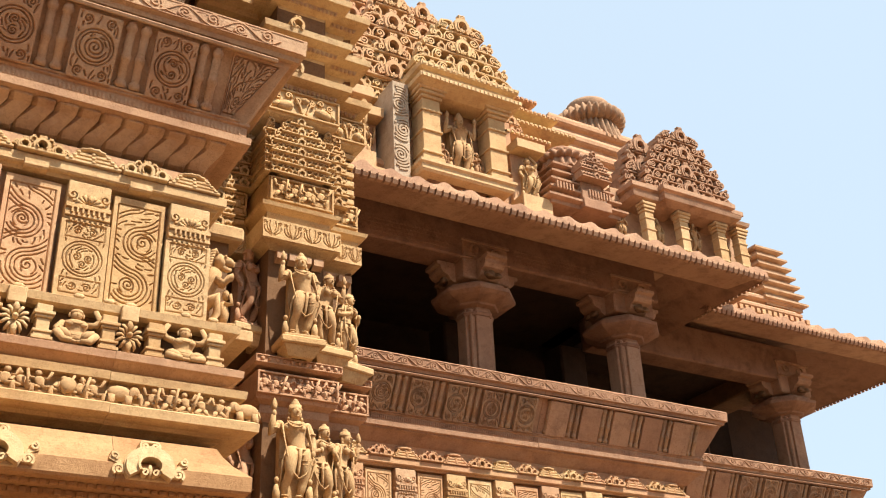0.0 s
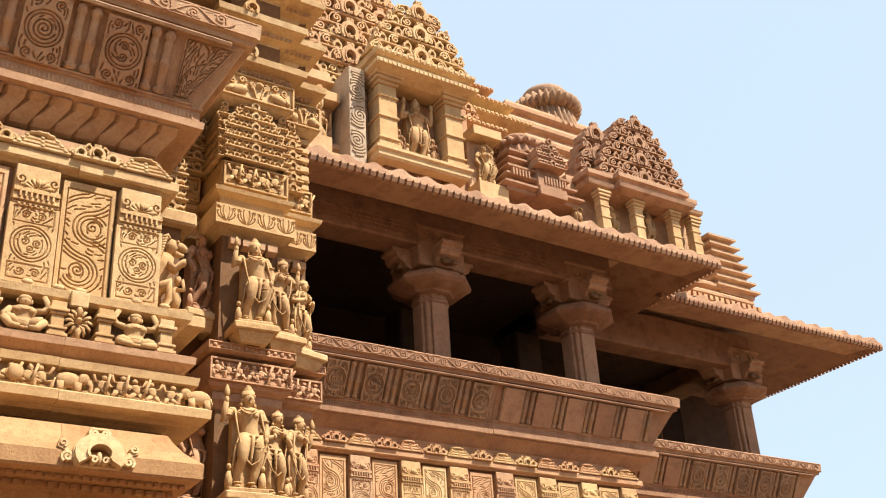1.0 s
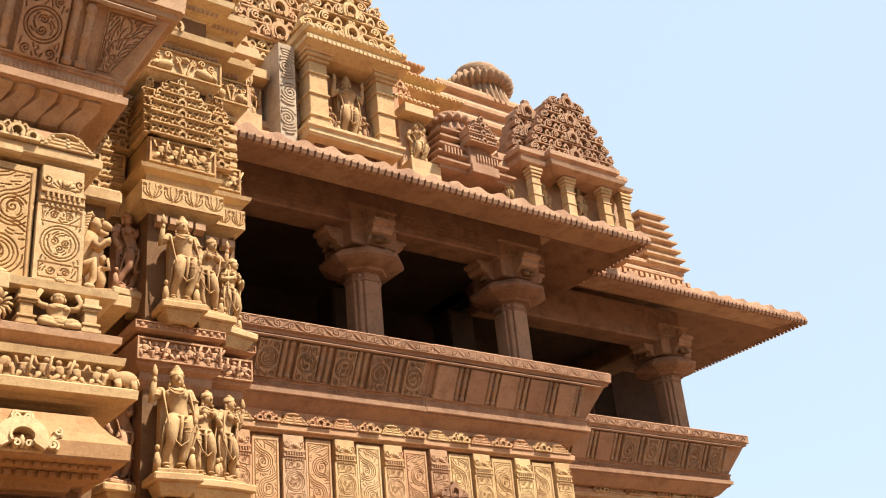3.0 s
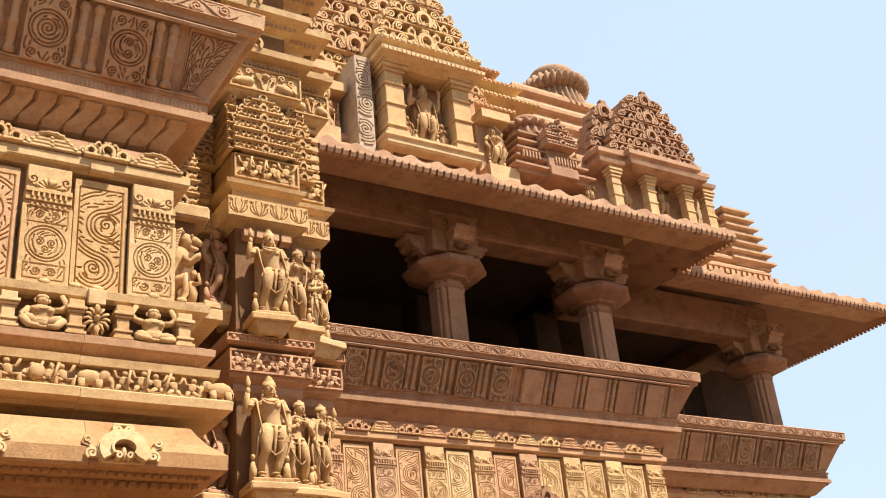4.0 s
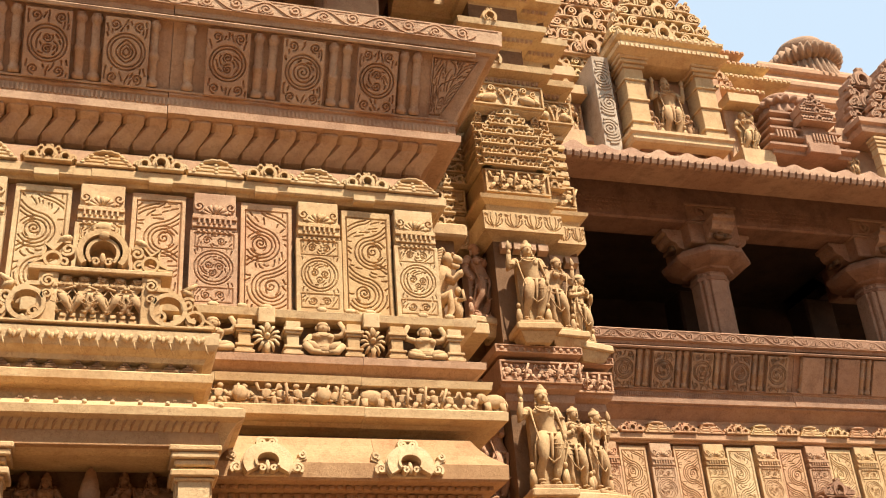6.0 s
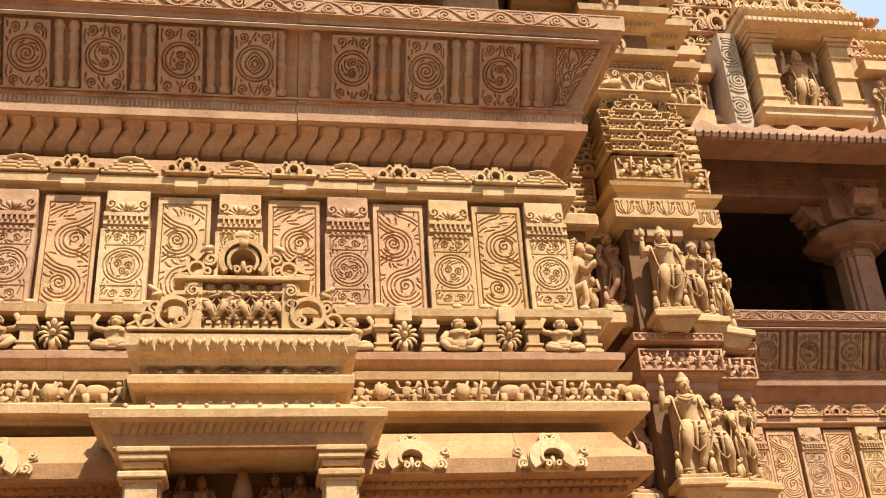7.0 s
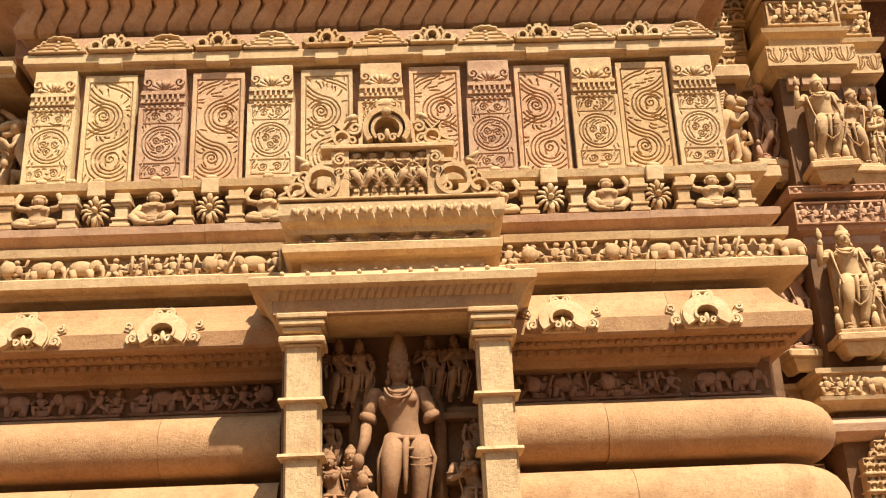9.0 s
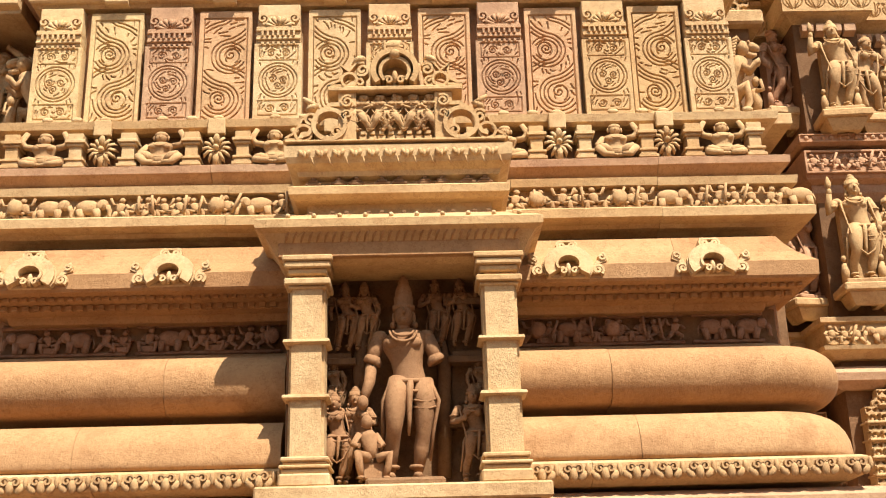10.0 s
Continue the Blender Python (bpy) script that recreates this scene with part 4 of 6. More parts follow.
for a, b in ((-5.5, -3.15), (-1.55, 0.68)):
    n = int((b - a) / 0.19)
    for i in range(n):
        x = a + (i + 0.5) * (b - a) / n
        for s in (-1, 1):
            leaf.strip(spiral(x + s * 0.035, 1.875, 0.006, 0.032, 1.2, 90, 10, s), 0.015, 5.03, 4.995)
            leaf.ell((x + s * 0.06, 5.015, 1.83), (0.028, 0.018, 0.04), 7, 4, s * 35)
        leaf.ell((x, 5.01, 1.84), (0.03, 0.025, 0.05), 7, 5)
        leaf.ell((x + 0.095, 5.015, 1.87), (0.018, 0.015, 0.045), 6, 4)
part("leaf_carving", leaf, STATUE, wall_1)
PLINTH = [(-0.2, 0.0), (0.8, 0.0), (0.8, 0.5), (0.7, 0.55), (0.7, 1.1), (0.6, 1.2), (0.45, 1.25), (0.45, 1.55), (0.6, 1.6), (0.6, 1.68), (0.45, 1.74), (-0.2, 1.74)]
course(wall_1, "plinth_stone", PINK, *mirrored(0.42), 5.6, PLINTH)

# ---- the niche shrine in the middle of the near bay ----
niche = thing("niche_shrine", "projecting sandstone niche with two square pillars, eave and openwork gable", "shrine")
NX = -2.34
# niche back and sides carry the niche's shade in their colour
part("back_wall", Geo().box(NX - 0.78, NX + 0.78, 5.56, 5.75, 1.8, 3.6), SHADE_UMBER, niche)
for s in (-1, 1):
    part("side_wall", Geo().box(NX + s * 0.70 - 0.07, NX + s * 0.70 + 0.07, 5.18, 5.557, 1.85, 3.5), SHADE_UMBER, niche)
part("base_slab", Geo().box(NX - 0.93, NX + 0.95, 4.92, 5.7, 1.70, 1.80, 0.012), GOLD, niche)
part("base_block", Geo().box(NX - 0.86, NX + 0.88, 4.98, 5.7, 1.55, 1.698), GOLD, niche)


def stacked(rows):
    g = Geo()
    for z0, z1, w in rows:
        g.box(-w, w, -w, w, z0, z1, 0.008)
    return g


SHAFT = Geo().sweep([(-0.10, 0.1), (-0.118, 0.1), (-0.118, -0.085), (-0.10, -0.085), (-0.10, -0.115), (0.10, -0.115), (0.10, -0.085), (0.118, -0.085), (0.118, 0.1), (0.10, 0.1)], [(-0.09, 0.19), (0.0, 0.19), (0.0, 1.31), (-0.09, 1.31)]).mesh("pillar", GOLD)
PLINTH_BLOCK = Geo().box(-0.165, 0.165, -0.165, 0.165, 0, 0.083, 0.012).mesh("base_block", GOLD)
BASE = [stacked([r]).mesh("base_moulding", GOLD) for r in ((0.085, 0.113, 0.15), (0.115, 0.138, 0.165), (0.14, 0.158, 0.14), (0.16, 0.19, 0.155))]
CAPS = [stacked([r]).mesh("capital_moulding", GOLD) for r in ((1.31, 1.333, 0.13), (1.335, 1.38, 0.155), (1.382, 1.408, 0.10), (1.41, 1.452, 0.13), (1.454, 1.498, 0.155), (1.50, 1.54, 0.17))]
BAND = Geo().sweep([(-0.12, 0.1), (-0.12, -0.115), (0.12, -0.115), (0.12, 0.1)], [(-0.05, 0), (0.01, 0), (0.035, 0.012), (0.03, 0.03), (-0.05, 0.05)]).mesh("band", GOLD)
for x in (-2.96, -1.67):
    pil = part("pillar", SHAFT, None, niche, "square sandstone pillar with two raised bands", at=T(x, 5.13, 1.80))
    part("base_block", PLINTH_BLOCK, None, pil)
    for me in BASE:
        part("base_moulding", me, None, pil)
    for me in CAPS:
        part("capital_moulding", me, None, pil)
    for z in (0.56, 0.93):
        part("band", BAND, None, pil, at=T(0, 0, z))
# lintel and eave ribs take a darker stone, standing for shade below the eave
lint = Geo().box(NX - 0.82, NX + 0.82, 4.99, 5.6, 3.33, 3.46)
part("lintel", lint, OCHRE, niche)
HOOD = [(-0.3, 3.30), (0.06, 3.30), (0.11, 3.315), (0.14, 3.35), (0.17, 3.42), (0.22, 3.49), (0.27, 3.515), (0.275, 3.57), (0.22, 3.60), (0.10, 3.64), (0.05, 3.68), (-0.3, 3.70)]
HL, HR = NX - 0.70, NX + 0.71


def hood_plan(grow):
    return [(HL - grow, 5.7), (HL - grow, 5.17 - grow), (HR + grow, 5.17 - grow), (HR + grow, 5.7)]


part("eave", Geo().sweep(hood_plan(0), HOOD), GOLD, niche, "curved stone eave with a ribbed underside")
ribs = Geo()
for i in range(30):
    x = HL - 0.1 + (HR - HL + 0.2) * (i + 0.5) / 30
    ribs.tube([(x, 4.99, 3.43), (x + 0.012, 4.965, 3.465), (x + 0.03, 4.938, 3.488)], [0.006, 0.011, 0.006], 5)
part("eave_ribs", ribs, OCHRE, niche)
BEAD = Geo().ell((0, 0, 0), (0.018, 0.022, 0.018), 7, 5).mesh("eave_bead", GOLD)
for i in range(10):
    part("eave_bead", BEAD, None, niche, at=T(HL - 0.05 + i * 0.175, 4.935, 3.605))
for name, prof, plan_g in (
        ("lower_tier", [(-0.3, 3.66), (-0.03, 3.66), (-0.03, 3.79), (0.05, 3.80), (0.09, 3.83), (0.095, 3.885), (0.06, 3.905), (-0.03, 3.915), (-0.3, 3.915)], -0.02),
        ("upper_tier", [(-0.3, 3.90), (-0.03, 3.90), (-0.03, 3.97), (0.03, 3.985), (0.04, 4.02), (0.10, 4.06), (0.12, 4.10), (0.125, 4.185), (0.09, 4.205), (-0.3, 4.205)], -0.02)):
    part(name, Geo().sweep(hood_plan(plan_g), prof), GOLD, niche)
tri = Geo()
for z, n in ((3.665, 11), (3.92, 9)):
    for i in range(n):
        x = HL + 0.02 + (HR - HL - 0.04) * (i + 0.5) / n
        for k, (w, h0) in enumerate(((0.055, 0.0), (0.035, 0.018), (0.015, 0.036))):
            tri.box(x - w + (0.03 if i % 2 else 0), x + w + (0.03 if i % 2 else 0), 5.165 + 0.03 - 0.045, 5.23, z + h0, z + h0 + 0.016, 0.002)
# raised blocks, coloured dark to stand for shaded cut-in triangles
part("stepped_triangles", tri, SHADE_UMBER, niche)
tass = Geo()
for i in range(12):
    x = HL - 0.02 + (HR - HL + 0.04) * (i + 0.5) / 12
    for s in (-1, 0, 1):
        tass.ell((x + s * 0.026, 5.06, 4.125 - 0.012 * (s == 0)), (0.017, 0.018, 0.03), 6, 4, s * 25)
    tass.tube([(x + 0.05, 5.075, 4.10), (x + 0.058, 5.085, 4.06), (x + 0.08, 5.1, 4.03)], 0.006, 5)
part("tassel_carving", tass, GOLD, niche)
# niche scaled about the camera's place, so that view of it stays the same
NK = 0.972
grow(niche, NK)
# openwork gable
gab = Geo()
FY = 5.10
gab.box(NX - 0.80, NX + 0.77, FY - 0.05, 5.5, 4.205, 4.225)
gab.box(NX - 0.33, NX + 0.30, FY + 0.05, 5.4, 4.225, 4.62)
for s in (-1, 1):
    c = NX - 0.015
    gab.box(c + s * 0.345 - 0.065, c + s * 0.345 + 0.065, FY - 0.03, 5.4, 4.225, 4.60)
    gab.strip(spiral(c + s * 0.345, 4.52, 0.012, 0.05, 1.6, 270, 14, s), 0.017, FY - 0.029, FY - 0.055)
    gab.strip(spiral(c + s * 0.345, 4.42, 0.01, 0.04, 1.4, 90, 12, -s), 0.015, FY - 0.029, FY - 0.05)
    # large side volute with its eye, outer fan, tips
    gab.strip(arc(c + s * 0.47, 4.345, 0.115, 0, 360, 22), 0.035, FY + 0.06, FY - 0.05)
    gab.strip(spiral(c + s * 0.42, 4.29, 0.01, 0.045, 1.3, 90, 12, s), 0.022, FY + 0.03, FY - 0.04)
    gab.strip([(c + s * x, z) for x, z in ((0.37, 4.5), (0.46, 4.50), (0.55, 4.44), (0.585, 4.33), (0.62, 4.27), (0.66, 4.26))], 0.035, FY + 0.05, FY - 0.045)
    gab.strip(arc(c + s * 0.655, 4.285, 0.06, 0, 360, 16), 0.022, FY + 0.05, FY - 0.035)
    gab.strip(spiral(c + s * 0.60, 4.40, 0.01, 0.055, 1.4, 180, 14, -s), 0.022, FY + 0.05, FY - 0.035)
    gab.strip([(c + s * x, z) for x, z in ((0.70, 4.235), (0.80, 4.24), (0.78, 4.25), (0.70, 4.30), (0.67, 4.39), (0.65, 4.40))], 0.02, FY + 0.04, FY - 0.03)
    gab.ell((c + s * 0.60, FY, 4.49), (0.05, 0.05, 0.03), 8, 5, s * 30)
    gab.tube([(c + s * 0.56, FY, 4.50), (c + s * 0.62, FY - 0.03, 4.53), (c + s * 0.66, FY - 0.03, 4.56)], [0.025, 0.02, 0.012], 6)
    # upper tier
    gab.strip(arc(c + s * 0.33, 4.70, 0.055, 0, 360, 16), 0.022, FY + 0.06, FY - 0.035)
    gab.strip(spiral(c + s * 0.235, 4.78, 0.01, 0.05, 1.4, 0, 14, s), 0.022, FY + 0.05, FY - 0.035)
    gab.strip(spiral(c + s * 0.255, 4.68, 0.01, 0.045, 1.3, 180, 14, -s), 0.02, FY + 0.05, FY - 0.03)
    gab.strip([(c + s * x, z) for x, z in ((0.38, 4.66), (0.49, 4.655), (0.47, 4.665), (0.40, 4.70), (0.385, 4.78), (0.40, 4.83), (0.33, 4.77), (0.28, 4.84), (0.22, 4.84))], 0.019, FY + 0.04, FY - 0.03)
    gab.ell((c + s * 0.26, FY, 4.87), (0.055, 0.05, 0.03), 8, 5, s * 25)
gab.box(NX - 0.50, NX + 0.47, FY - 0.06, 5.4, 4.60, 4.635)
gab.box(NX - 0.44, NX + 0.41, FY - 0.03, 5.4, 4.635, 4.65)
c = NX - 0.015
gab.strip(arc(c, 4.765, 0.155, -38, 218, 24), 0.045, FY + 0.08, FY - 0.07)
gab.strip(arc(c, 4.765, 0.105, -45, 225, 20), 0.028, FY + 0.08, FY - 0.05)
for s in (-1, 1):
    gab.strip(spiral(c + s * 0.045, 4.69, 0.008, 0.032, 1.2, 90, 10, -s), 0.018, FY + 0.03, FY - 0.05)
    gab.strip(spiral(c + s * 0.05, 4.945, 0.008, 0.04, 1.3, 0, 12, s), 0.02, FY + 0.05, FY - 0.06)
gab.ell((c, FY - 0.03, 4.72), (0.022, 0.03, 0.05), 8, 5)
gab.ell((c, FY - 0.05, 4.90), (0.045, 0.03, 0.04), 8, 5)
gab.ell((c, FY - 0.02, 4.97), (0.1, 0.05, 0.05), 8, 5)
gab.box(NX - 0.20, NX + 0.17, FY + 0.10, 5.5, 4.64, 4.90)
part("gable", gab, GOLD, niche, "pierced gable of horseshoe arches, volutes and stepped frames")
base_band = Geo()
teeth(base_band, NX - 0.28, NX + 0.25, FY + 0.03, 4.235, 4.27, 0.06, 0.8, 0.03)
teeth(base_band, NX - 0.28, NX + 0.25, FY + 0.03, 4.275, 4.30, 0.06, 0.55, 0.04)
part("rosette_band", base_band, GOLD, niche)
for i in range(5):
    dancer = solid("statue", figure(8, 0.09 * (1 if i % 2 else -1), 0.05, (1, 5, 4, 6, 9)[i], 0.02, False), STATUE, "small dancing sandstone figure set in the niche gable", "statue",
          T(NX - 0.255 + i * 0.12, FY + 0.0, 4.30, 0.30, 0, 0.56), "dancing figures of the gable")
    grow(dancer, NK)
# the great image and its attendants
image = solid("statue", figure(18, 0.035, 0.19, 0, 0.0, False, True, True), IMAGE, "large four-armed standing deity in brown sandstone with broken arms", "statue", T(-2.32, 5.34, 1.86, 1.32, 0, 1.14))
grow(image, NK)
back = Geo()
r2 = random.Random(5)
for s in (-1, 1):
    for k, z in enumerate((1.85, 2.30, 2.72)):
        back.box(NX + s * 0.46 - 0.14, NX + s * 0.46 + 0.14, 5.42, 5.58, z + 0.38, z + 0.43)
        back.box(NX + s * 0.46 - 0.11, NX + s * 0.46 + 0.11, 5.45, 5.58, z + 0.43, z + 0.47)
    back.tube([(NX + s * 0.28, 5.5, 1.9), (NX + s * 0.30, 5.5, 2.7), (NX + s * 0.2, 5.5, 3.2)], [0.05, 0.05, 0.04], 8)
back.box(-2.58, -2.06, 5.08, 5.5, 1.80, 1.86, 0.02)
part("stele", back, SHADE_UMBER, niche, "carved slab behind the image with ledges and beasts")
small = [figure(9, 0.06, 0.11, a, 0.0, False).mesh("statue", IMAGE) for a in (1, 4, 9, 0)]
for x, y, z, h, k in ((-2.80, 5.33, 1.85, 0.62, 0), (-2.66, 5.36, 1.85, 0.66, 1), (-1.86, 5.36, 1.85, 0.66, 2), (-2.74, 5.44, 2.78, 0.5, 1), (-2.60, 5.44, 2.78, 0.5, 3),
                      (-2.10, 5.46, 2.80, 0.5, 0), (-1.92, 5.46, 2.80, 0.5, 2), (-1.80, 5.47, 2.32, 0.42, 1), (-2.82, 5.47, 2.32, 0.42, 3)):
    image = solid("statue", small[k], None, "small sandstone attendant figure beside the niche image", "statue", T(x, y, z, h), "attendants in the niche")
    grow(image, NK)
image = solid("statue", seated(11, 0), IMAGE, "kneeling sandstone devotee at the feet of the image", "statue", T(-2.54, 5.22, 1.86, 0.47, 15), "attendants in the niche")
grow(image, NK)


# ---- balconies: cove, moulded slab, outward leaning back with panels, and a rail ----
def balcony(label, xl, xr, Y, panels, mat, pillars, seam=None, plain=(), petal=0.32, back=2.5, side_scroll=True, petalled=True):
    b = thing("balcony", label, "balcony", group="leaning-backed stone balconies")

    def plan(dx0=0.0, dx1=0.0):
        return [(xl, Y + back), (xl, Y), (xr, Y), (xr, Y + back)]

    def run(name, prof, m, label_=""):
        if seam is None:
            part(name, Geo().sweep(plan(), prof), m, b, label_)
        else:
            d = 0.006
            part(name, Geo().sweep([(xl, Y + back), (xl, Y), (seam - 0.003, Y)], prof), m, b, label_)
            part(name, Geo().sweep([(seam + 0.003, Y - d), (xr, Y - d), (xr, Y + back)], [(o, z + d) for o, z in prof]), m, b, label_)
    COVE = [(-0.2, 5.91), (0.03, 5.91), (0.07, 5.95), (0.12, 6.01), (0.18, 6.08), (0.28, 6.12), (0.28, 6.15), (-0.2, 6.15)]
    part("cove", Geo().sweep(plan(), COVE), mat, b)
    n = int((xr - xl) / petal)
    petals = Geo()
    lip = [(0.10, 5.90), (0.15, 5.912), (0.20, 5.955), (0.25, 6.005), (0.30, 6.05), (0.36, 6.082), (0.36, 6.10), (0.10, 6.10)]
    k = len(lip)
    for i in range(2 * n):
        x = xl - 0.05 + (i + 0.5) * (xr - xl + 0.2) / (2 * n)
        w = (xr - xl + 0.2) / n / 4
        gl, gr_ = 0.009, 0.001
        o = len(petals.v)
        for dx, dd in ((-w + gl, 0.05), (-w * 0.5, 0.014), (w * 0.4, 0.0), (w - gr_, 0.003)):
            for out, z in lip:
                q = (z - 5.90) / 0.2
                bend = 0.09 * (0.5 - q) + 0.035 * math.sin(2 * math.pi * q)
                petals.v.append((x + dx - bend, Y - out + dd, z + dd * 0.4))
        for j in range(3):
            for q in range(k - 1):
                petals.face((o + j * k + q, o + (j + 1) * k + q, o + (j + 1) * k + q + 1, o + j * k + q + 1))
        for j in (0, 3):
            ring_ = [o + j * k + q for q in range(k)]
            petals.face(ring_ if j else ring_[::-1])
    if petalled:
        part("cove_petals", petals, mat, b)
    else:
        part("cove_lip", Geo().sweep(plan(), lip), mat, b)
    run("slab", [(0.1, 6.10), (0.36, 6.10), (0.40, 6.11), (0.405, 6.175), (0.37, 6.19), (0.37, 6.285), (0.39, 6.295), (0.39, 6.32), (0.30, 6.325), (0.1, 6.325)], mat)
    bead = Geo()
    teeth(bead, xl - 0.3, xr + 0.32, Y - 0.37, 6.21, 6.27, 0.034, 0.55, 0.012)
    part("bead_band", bead, mat, b)
    run("back_slab", [(0.25, 6.325), (0.35, 6.325), (0.655, 6.875), (0.58, 6.895), (0.20, 6.375)], mat)
    run("rail", [(0.56, 6.865), (0.69, 6.865), (0.70, 6.905), (0.735, 6.92), (0.745, 7.075), (0.72, 7.095), (0.52, 7.095), (0.52, 6.97)], mat, "top rail carved with a running vine")
    vine = Geo()
    L, x = 0.24, xl - 0.70
    i = 0
    while x < xr + 0.70 - L:
        s = 1 if i % 2 else -1
        zc = 7.0 - s * 0.012
        vine.strip(spiral(x + L / 2, zc, 0.008, 0.055, 1.6, 180 * (s < 0), 18, s), 0.017, Y - 0.738, Y - 0.756)
        vine.strip([(x + L * t, 7.0 + s * 0.062 * math.sin(math.pi * t)) for t in (0, 0.2, 0.4, 0.6, 0.8, 1.0)], 0.017, Y - 0.738, Y - 0.756)
        vine.strip([(x + L * t, 7.0 - s * 0.055 * math.sin(math.pi * t)) for t in (0.25, 0.5, 0.75)], 0.014, Y - 0.738, Y - 0.752, True)
        vine.strip([(x + L * (t - 0.5), 7.0 - s * (0.02 + 0.045 * t)) for t in (0.3, 0.5, 0.7)], 0.012, Y - 0.738, Y - 0.752, True)
        x += L
        i += 1
    vine.box(xl - 0.71, xr + 0.71, Y - 0.755, Y - 0.735, 7.063, 7.073, 0.002).box(xl - 0.71, xr + 0.71, Y - 0.752, Y - 0.73, 6.925, 6.935, 0.002)
    part("vine_carving", vine, mat, b)
    slope = Matrix.Rotation(math.atan2(0.305, 0.55), 4, "X")
    for i, x in enumerate(panels):
        part("medallion_panel", MEDALLIONS[pillars][i % 5], None, b, at=T(x, Y - 0.365, 6.345) @ slope)
    for x in plain:
        part("plain_panel", Geo().box(-0.19, 0.19, -0.06, 0.03, 0, 0.54), mat, b, at=T(x, Y - 0.365, 6.345) @ slope)
    posts = sorted([*panels, *plain])
    mids = [(posts[i] + posts[i + 1]) / 2 for i in range(len(posts) - 1)] + [posts[0] - 0.29, posts[-1] + 0.29]
    for x in mids:
        near_seam = seam is not None and abs(x - seam) < 0.2
        for s in (-0.14, 0.14) if near_seam else (-0.058, 0.058):
            part("baluster", BALUSTER[pillars], None, b, at=T((seam if near_seam else x) + s, Y - 0.392, 6.35) @ slope @ Matrix.Diagonal((1.15, 1.0, 1.06, 1)))
    edging = Geo()
    edging.box(xl - 0.3, xr + 0.3, -0.05, 0.02, 0.0, 0.018, 0.004).box(xl - 0.5, xr + 0.5, -0.07, 0.02, 0.57, 0.605, 0.006)
    part("panel_frame", edging, mat, b, at=T(0, Y - 0.362, 6.34) @ slope)
    if side_scroll:
        rs = random.Random(4)
        fl = [frame_line(0.02, 0.38, 0.03, 0.52), spiral(0.22, 0.14, 0.008, 0.07, 1.8, 40, 36, 1), [(0.05, 0.06), (0.07, 0.2), (0.14, 0.3), (0.27, 0.36), (0.33, 0.46)]]
        fl = strokes(fl, rs, 700, 0.02, 0.38, 0.03, 0.52, lambda px, pz: 0.9 + 1.6 * math.sin(px * 9) - 1.2 * pz, 0.16, 0.02)
        field = engrave(Geo(), 0, 0.40, 0, 0.55, -0.03, fl, 0.022, 0.005, 0.007)
        field.v = [(xr + 0.13 + px * (0.22 + 0.88 * pz / 0.55), py, pz) for px, py, pz in field.v]
        part("corner_panel", field, mat, b, "leaf scroll cut into the corner panel", at=T(0, Y - 0.362, 6.36) @ slope)
    return b


near_panels = [-5.225 + 0.584 * i for i in range(6)] + [-1.52, -0.91, -0.29]
near_balcony = balcony("shaded near balcony with leaning carved stone back and vine rail", -5.22, 0.06, 5.6, near_panels, PINK, PINK, seam=-1.96)
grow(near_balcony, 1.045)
# floor, columns and eave over the near balcony
near_porch = thing("porch_roof", "stone columns, beams and wide eave over the near balcony", "porch")
part("floor", Geo().box(-5.5, 0.2, 6.0, 11, 6.03, 6.5), BROWN, near_porch)
for x in (-5.0, -0.22):
    part("column", Geo().box(x - 0.28, x + 0.28, 6.1, 6.66, 6.4, 9.5, 0.03), PINK, near_porch)
part("back_wall", Geo().box(-5.6, 0.3, 7.0, 7.3, 6.2, 9.6), PINK, near_porch)
part("eave", Geo().sweep([(-5.6, 8.2), (-5.6, 5.6), (-0.1, 5.6), (-0.1, 8.2)], [(-0.3, 9.3), (0.3, 9.25), (0.95, 9.0), (0.95, 9.1), (0.3, 9.5), (-0.3, 9.6)]), RED, near_porch)
part("roof", Geo().box(-5.6, 0.2, 5.4, 11.0, 9.55, 9.7), BROWN, near_porch)

# ---- openwork used on the pier and the roofs ----
KU = gavaksha(0.30, False, 12)
KUW = gavaksha(0.40, True, 14)


